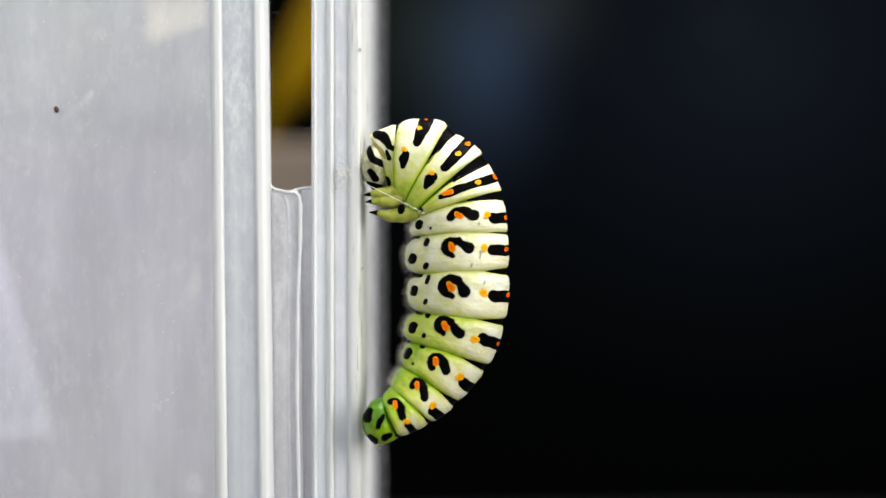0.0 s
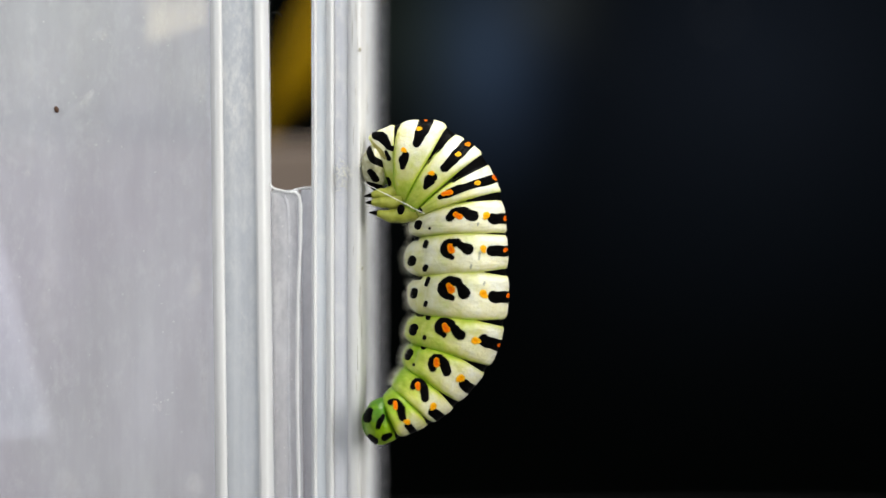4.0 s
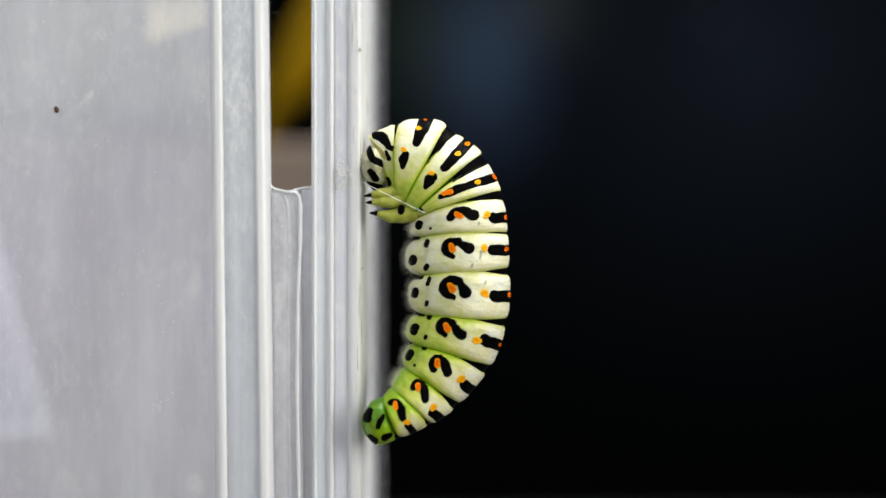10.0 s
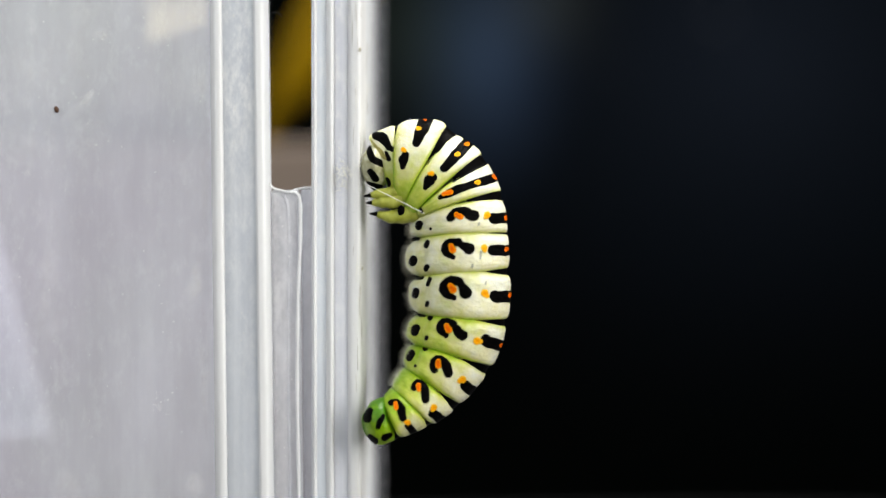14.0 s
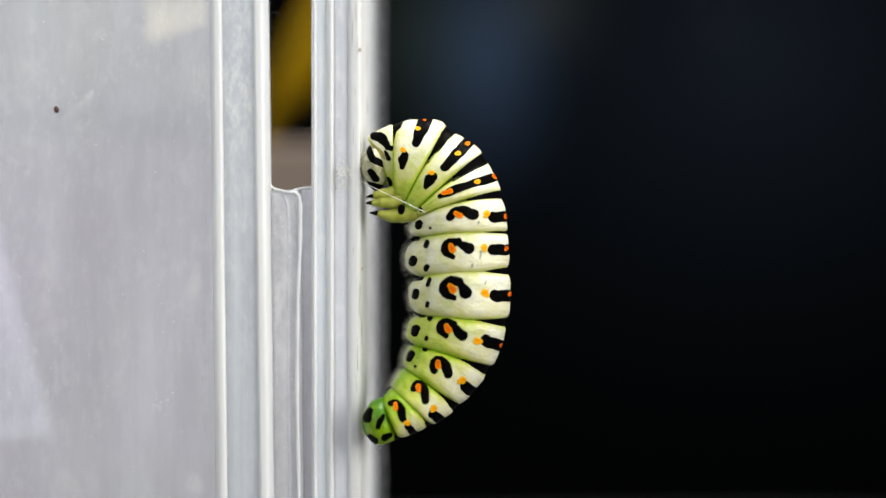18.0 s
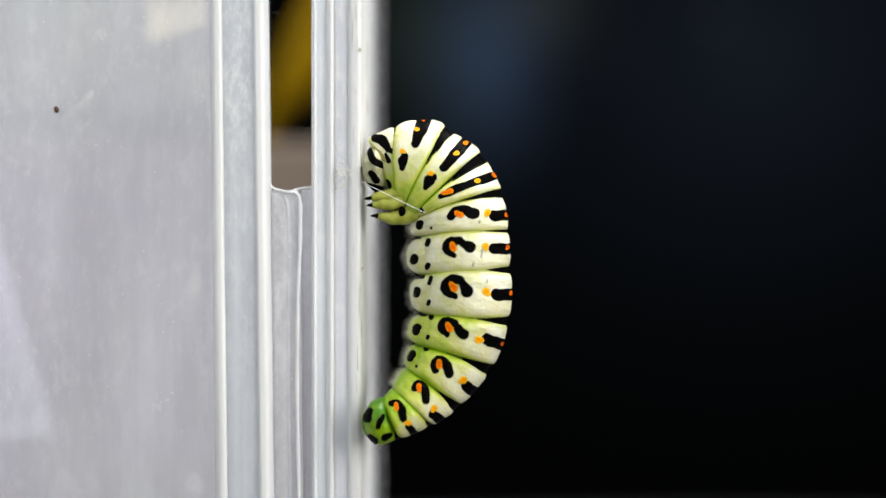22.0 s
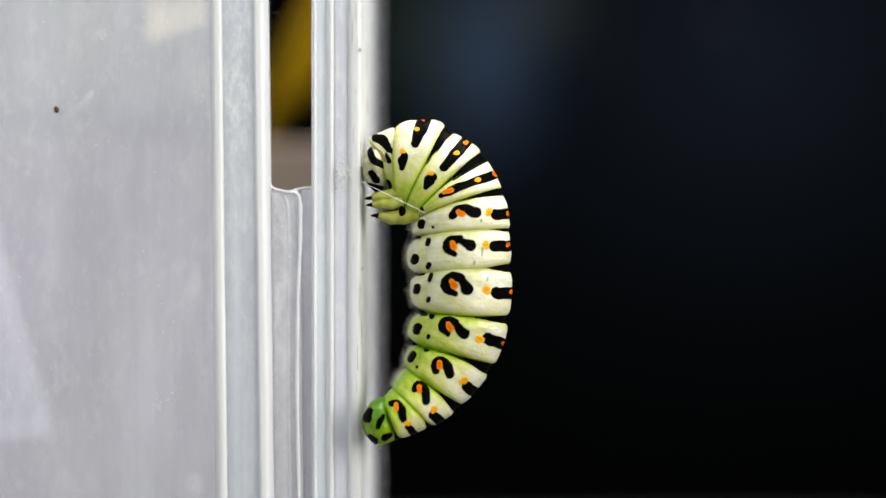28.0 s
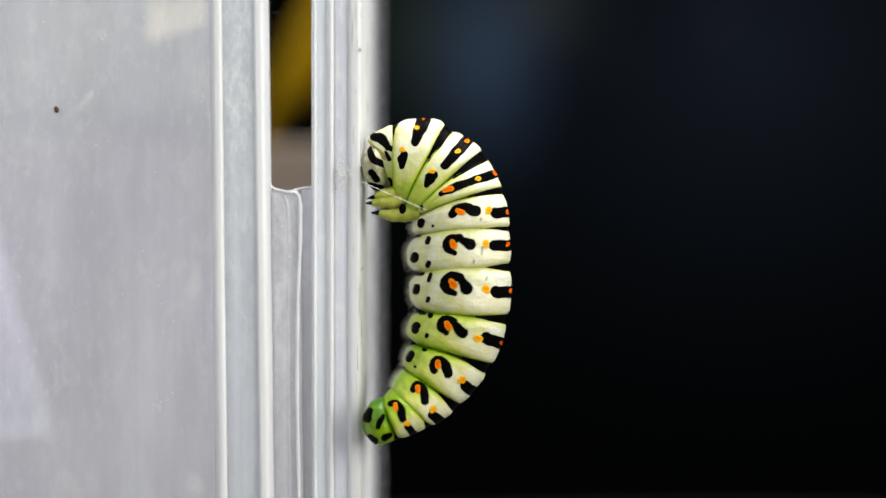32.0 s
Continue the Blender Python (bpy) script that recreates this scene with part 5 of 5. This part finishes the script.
    walk(PARTS["a6"], swayed(PARTS["a6"], [(0, 0, 0, 0), (0.5, 0.1, 0.2, 0.05), (1, 1, 2.4, 0.74), (1.5, 1.4, 1.6, 0.48), (2, 1.8, 2.6, 0.8), (2.5, 1.5, 2.8, 0.82), (3, 0.3, 2.6, 0.52), (3.5, 0.9, 2.2, 0.5), (5.5, 1.7, 2.1, 0.48), (6, 1.8, 2.4, 0.54), (6.5, 1.4, 1.9, 0.41), (7, 0, 2.3, 0.07), (7.5, 2.1, 2.2, 0.48), (8, 2.6, 3.1, 0.56), (8.5, 0.9, 3.5, 0.4), (9, 2.5, 4.8, 0.89), (9.5, 2.6, 3.2, 0.63), (10, 2.6, 3.4, 0.66), (10.5, 2, 3.9, 0.64), (11, 1.6, 3.9, 0.57), (11.5, 3.4, 4.1, 0.91), (12, 3.2, 4, 0.97), (12.5, 3.2, 3.6, 0.77), (13, 3.2, 3.5, 0.74), (13.5, 3.5, 3.7, 0.78), (14, 4, 4.5, 0.94), (14.5, 4.1, 4.6, 1.02), (16.5, 4.3, 4.7, 0.99), (17, 4.2, 4.7, 0.95), (17.5, 3.4, 4.3, 0.81), (18, 3.8, 5.6, 1), (18.5, 4.6, 4.5, 0.84), (19, 3.6, 5.3, 0.81), (19.5, 4.3, 3.8, 0.64), (20, 4.3, 4.2, 0.7), (20.5, 3.9, 4.3, 0.62), (21, 5.6, 6, 1.15), (21.5, 5.5, 5.1, 0.93), (22, 5.7, 5.1, 0.96), (22.5, 5.5, 5.6, 1.03), (23, 4.6, 5.5, 0.85), (23.5, 3.6, 5.8, 0.54), (24, 6.2, 5.3, 0.94), (24.5, 6, 5.3, 0.77), (25, 5.1, 6, 0.67), (25.5, 3.5, 5.5, 0.25), (27.5, 5.9, 7.3, 0.68), (28, 6.6, 6.2, 0.62), (28.5, 6.6, 7.7, 0.82), (29, 6.7, 6.5, 0.66), (29.5, 6.2, 6.1, 0.58), (30, 6.9, 6.9, 0.76), (30.5, 4.5, 6.2, 0.41), (31, 4.7, 6.3, 0.45), (31.5, 6.3, 6.2, 0.59), (32, 3.7, 5.3, 0.22)]))
    walk(PARTS["a7"], swayed(PARTS["a7"], [(0, 0, 0, 0), (0.5, 0.1, 0, 0.1), (1, 1, 0.8, 0.95), (1.5, 0.9, 0.8, 0.85), (2, 1.3, 1, 1.25), (2.5, 1.2, 1.2, 1.1), (3, 0.2, 1.7, 0.29), (3.5, 0.7, 1.2, 0.71), (5.5, 1, 1.4, 1.03), (6, 1, 1.7, 1.04), (6.5, 0.6, 1.5, 0.7), (7, -0.5, 2.6, -0.07), (7.5, 0.9, 1.9, 1.04), (8, 1, 2.7, 1.15), (8.5, -0, 3.2, 0.36), (9, 1, 3.7, 1.2), (9.5, 1, 2.7, 1.08), (10, 1.1, 2.7, 1.21), (10.5, 0.6, 3.2, 0.84), (11, 0.3, 3.3, 0.52), (11.5, 1.5, 3.1, 1.55), (12, 1.5, 2.7, 1.53), (12.5, 1.4, 2.7, 1.45), (13, 1.4, 2.8, 1.45), (13.5, 1.4, 2.9, 1.5), (14, 1.8, 3.3, 1.91), (14.5, 1.8, 3.4, 1.86), (16.5, 1.9, 3.7, 1.99), (17, 1.8, 3.7, 1.96), (17.5, 1.5, 3.5, 1.66), (18, 1.5, 4.7, 1.84), (18.5, 1.9, 3.9, 2.18), (19, 1.3, 4.9, 1.72), (19.5, 1.7, 3.7, 2.05), (20, 1.8, 4, 2.12), (20.5, 1.5, 4.2, 1.88), (21, 2.5, 5, 2.84), (21.5, 2.3, 4.7, 2.62), (22, 2.4, 4.7, 2.65), (22.5, 2.3, 5, 2.63), (23, 1.6, 5.2, 2.04), (23.5, 0.8, 6.1, 1.6), (24, 2.6, 5, 2.92), (24.5, 2.3, 5.3, 2.74), (25, 1.5, 6.2, 2.21), (25.5, 0.4, 6.3, 1.33), (27.5, 2.2, 7.1, 3.14), (28, 2.7, 6.1, 3.45), (28.5, 2.7, 7, 3.68), (29, 2.7, 6.2, 3.46), (29.5, 2.4, 6.1, 3.16), (30, 2.9, 6.4, 3.76), (30.5, 1.2, 6.7, 2.1), (31, 1.5, 6.6, 2.42), (31.5, 2.4, 6.2, 3.21), (32, 0.7, 6.2, 1.68)]))
    walk(PARTS["a8"], swayed(PARTS["a8"], [(0, 0, 0, 0), (0.5, -0, 0.1, 0), (1, 0, 0.8, 0.1), (1.5, 0.4, 0.6, 0.11), (2, 0.4, 0.9, 0.14), (2.5, 0.2, 1, 0.15), (3, -0.3, 1.1, 0.14), (3.5, -0, 0.9, 0.13), (5.5, 0.4, 1, 0.16), (6, 0.4, 1.1, 0.2), (6.5, 0.3, 1, 0.15), (7, -0.5, 1.4, 0.21), (7.5, 0.6, 1.2, 0.2), (8, 0.5, 1.4, 0.32), (8.5, -0.4, 1.6, 0.31), (9, 0.2, 2.1, 0.4), (9.5, 0.5, 1.3, 0.32), (10, 0.5, 1.4, 0.33), (10.5, 0.1, 1.7, 0.36), (11, -0.1, 1.5, 0.37), (11.5, 0.8, 1.7, 0.39), (12, 0.7, 1.5, 0.36), (12.5, 0.7, 1.4, 0.36), (13, 0.8, 1.4, 0.36), (13.5, 0.8, 1.4, 0.4), (14, 0.9, 1.7, 0.45), (14.5, 0.9, 1.8, 0.46), (16.5, 1, 2, 0.47), (17, 1, 2, 0.48), (17.5, 0.7, 1.9, 0.42), (18, 0.6, 2.7, 0.51), (18.5, 1.2, 2.3, 0.47), (19, 0.6, 2.8, 0.5), (19.5, 1.3, 2.2, 0.43), (20, 1.2, 2.4, 0.45), (20.5, 1, 2.5, 0.46), (21, 1.5, 3, 0.59), (21.5, 1.6, 2.8, 0.55), (22, 1.7, 2.8, 0.56), (22.5, 1.5, 2.9, 0.58), (23, 1, 2.8, 0.59), (23.5, 0.4, 3.3, 0.62), (24, 1.8, 2.9, 0.61), (24.5, 1.6, 2.9, 0.65), (25, 1.1, 3.2, 0.71), (25.5, 0.2, 3, 0.69), (27.5, 0.9, 3.8, 0.86), (28, 1.5, 3.2, 0.81), (28.5, 1.1, 3.8, 0.9), (29, 1.4, 3.1, 0.84), (29.5, 1.3, 3.1, 0.79), (30, 1.4, 3.3, 0.87), (30.5, 0.6, 3.5, 0.74), (31, 0.6, 3.6, 0.75), (31.5, 1.4, 3.3, 0.8), (32, 0.4, 3.4, 0.64)]))
    walk(THREAD, swayed(THREAD, [(0, 0, 0, 0), (0.5, 0, 0, 0.12), (1, 0, 0, 0.99), (1.5, 0, 0, 0.6), (2, 0, 0, 1.08), (2.5, 0, 0, 0.81), (3, 0, 0, -0.48), (3.5, 0, 0, 0.25), (5.5, 0, 0, 0.27), (6, 0, 0, 0.18), (6.5, 0, 0, -0.17), (7, 0, 0, -1.86), (7.5, 0, 0, -0.11), (8, 0, 0, -0.43), (8.5, 0, 0, -1.58), (9, 0, 0, -0.87), (9.5, 0, 0, -0.4), (10, 0, 0, -0.28), (10.5, 0, 0, -0.97), (11, 0, 0, -1.33), (11.5, 0, 0, -0.07), (12, 0, 0, 0.29), (12.5, 0, 0, 0.05), (13, 0, 0, -0.01), (13.5, 0, 0, -0.01), (14, 0, 0, 0.21), (14.5, 0, 0, 0.13), (16.5, 0, 0, -0.02), (17, 0, 0, -0.09), (17.5, 0, 0, -0.33), (18, 0, 0, -0.9), (18.5, 0, 0, -0.26), (19, 0, 0, -1.41), (19.5, 0, 0, -0.5), (20, 0, 0, -0.58), (20.5, 0, 0, -0.99), (21, 0, 0, -0.19), (21.5, 0, 0, -0.46), (22, 0, 0, -0.42), (22.5, 0, 0, -0.47), (23, 0, 0, -1.27), (23.5, 0, 0, -2.55), (24, 0, 0, -0.35), (24.5, 0, 0, -0.83), (25, 0, 0, -1.96), (25.5, 0, 0, -3.07), (27.5, 0, 0, -1.51), (28, 0, 0, -0.58), (28.5, 0, 0, -0.74), (29, 0, 0, -0.49), (29.5, 0, 0, -0.82), (30, 0, 0, -0.24), (30.5, 0, 0, -2.53), (31, 0, 0, -2.1), (31.5, 0, 0, -0.95), (32, 0, 0, -2.85)]))


motions()
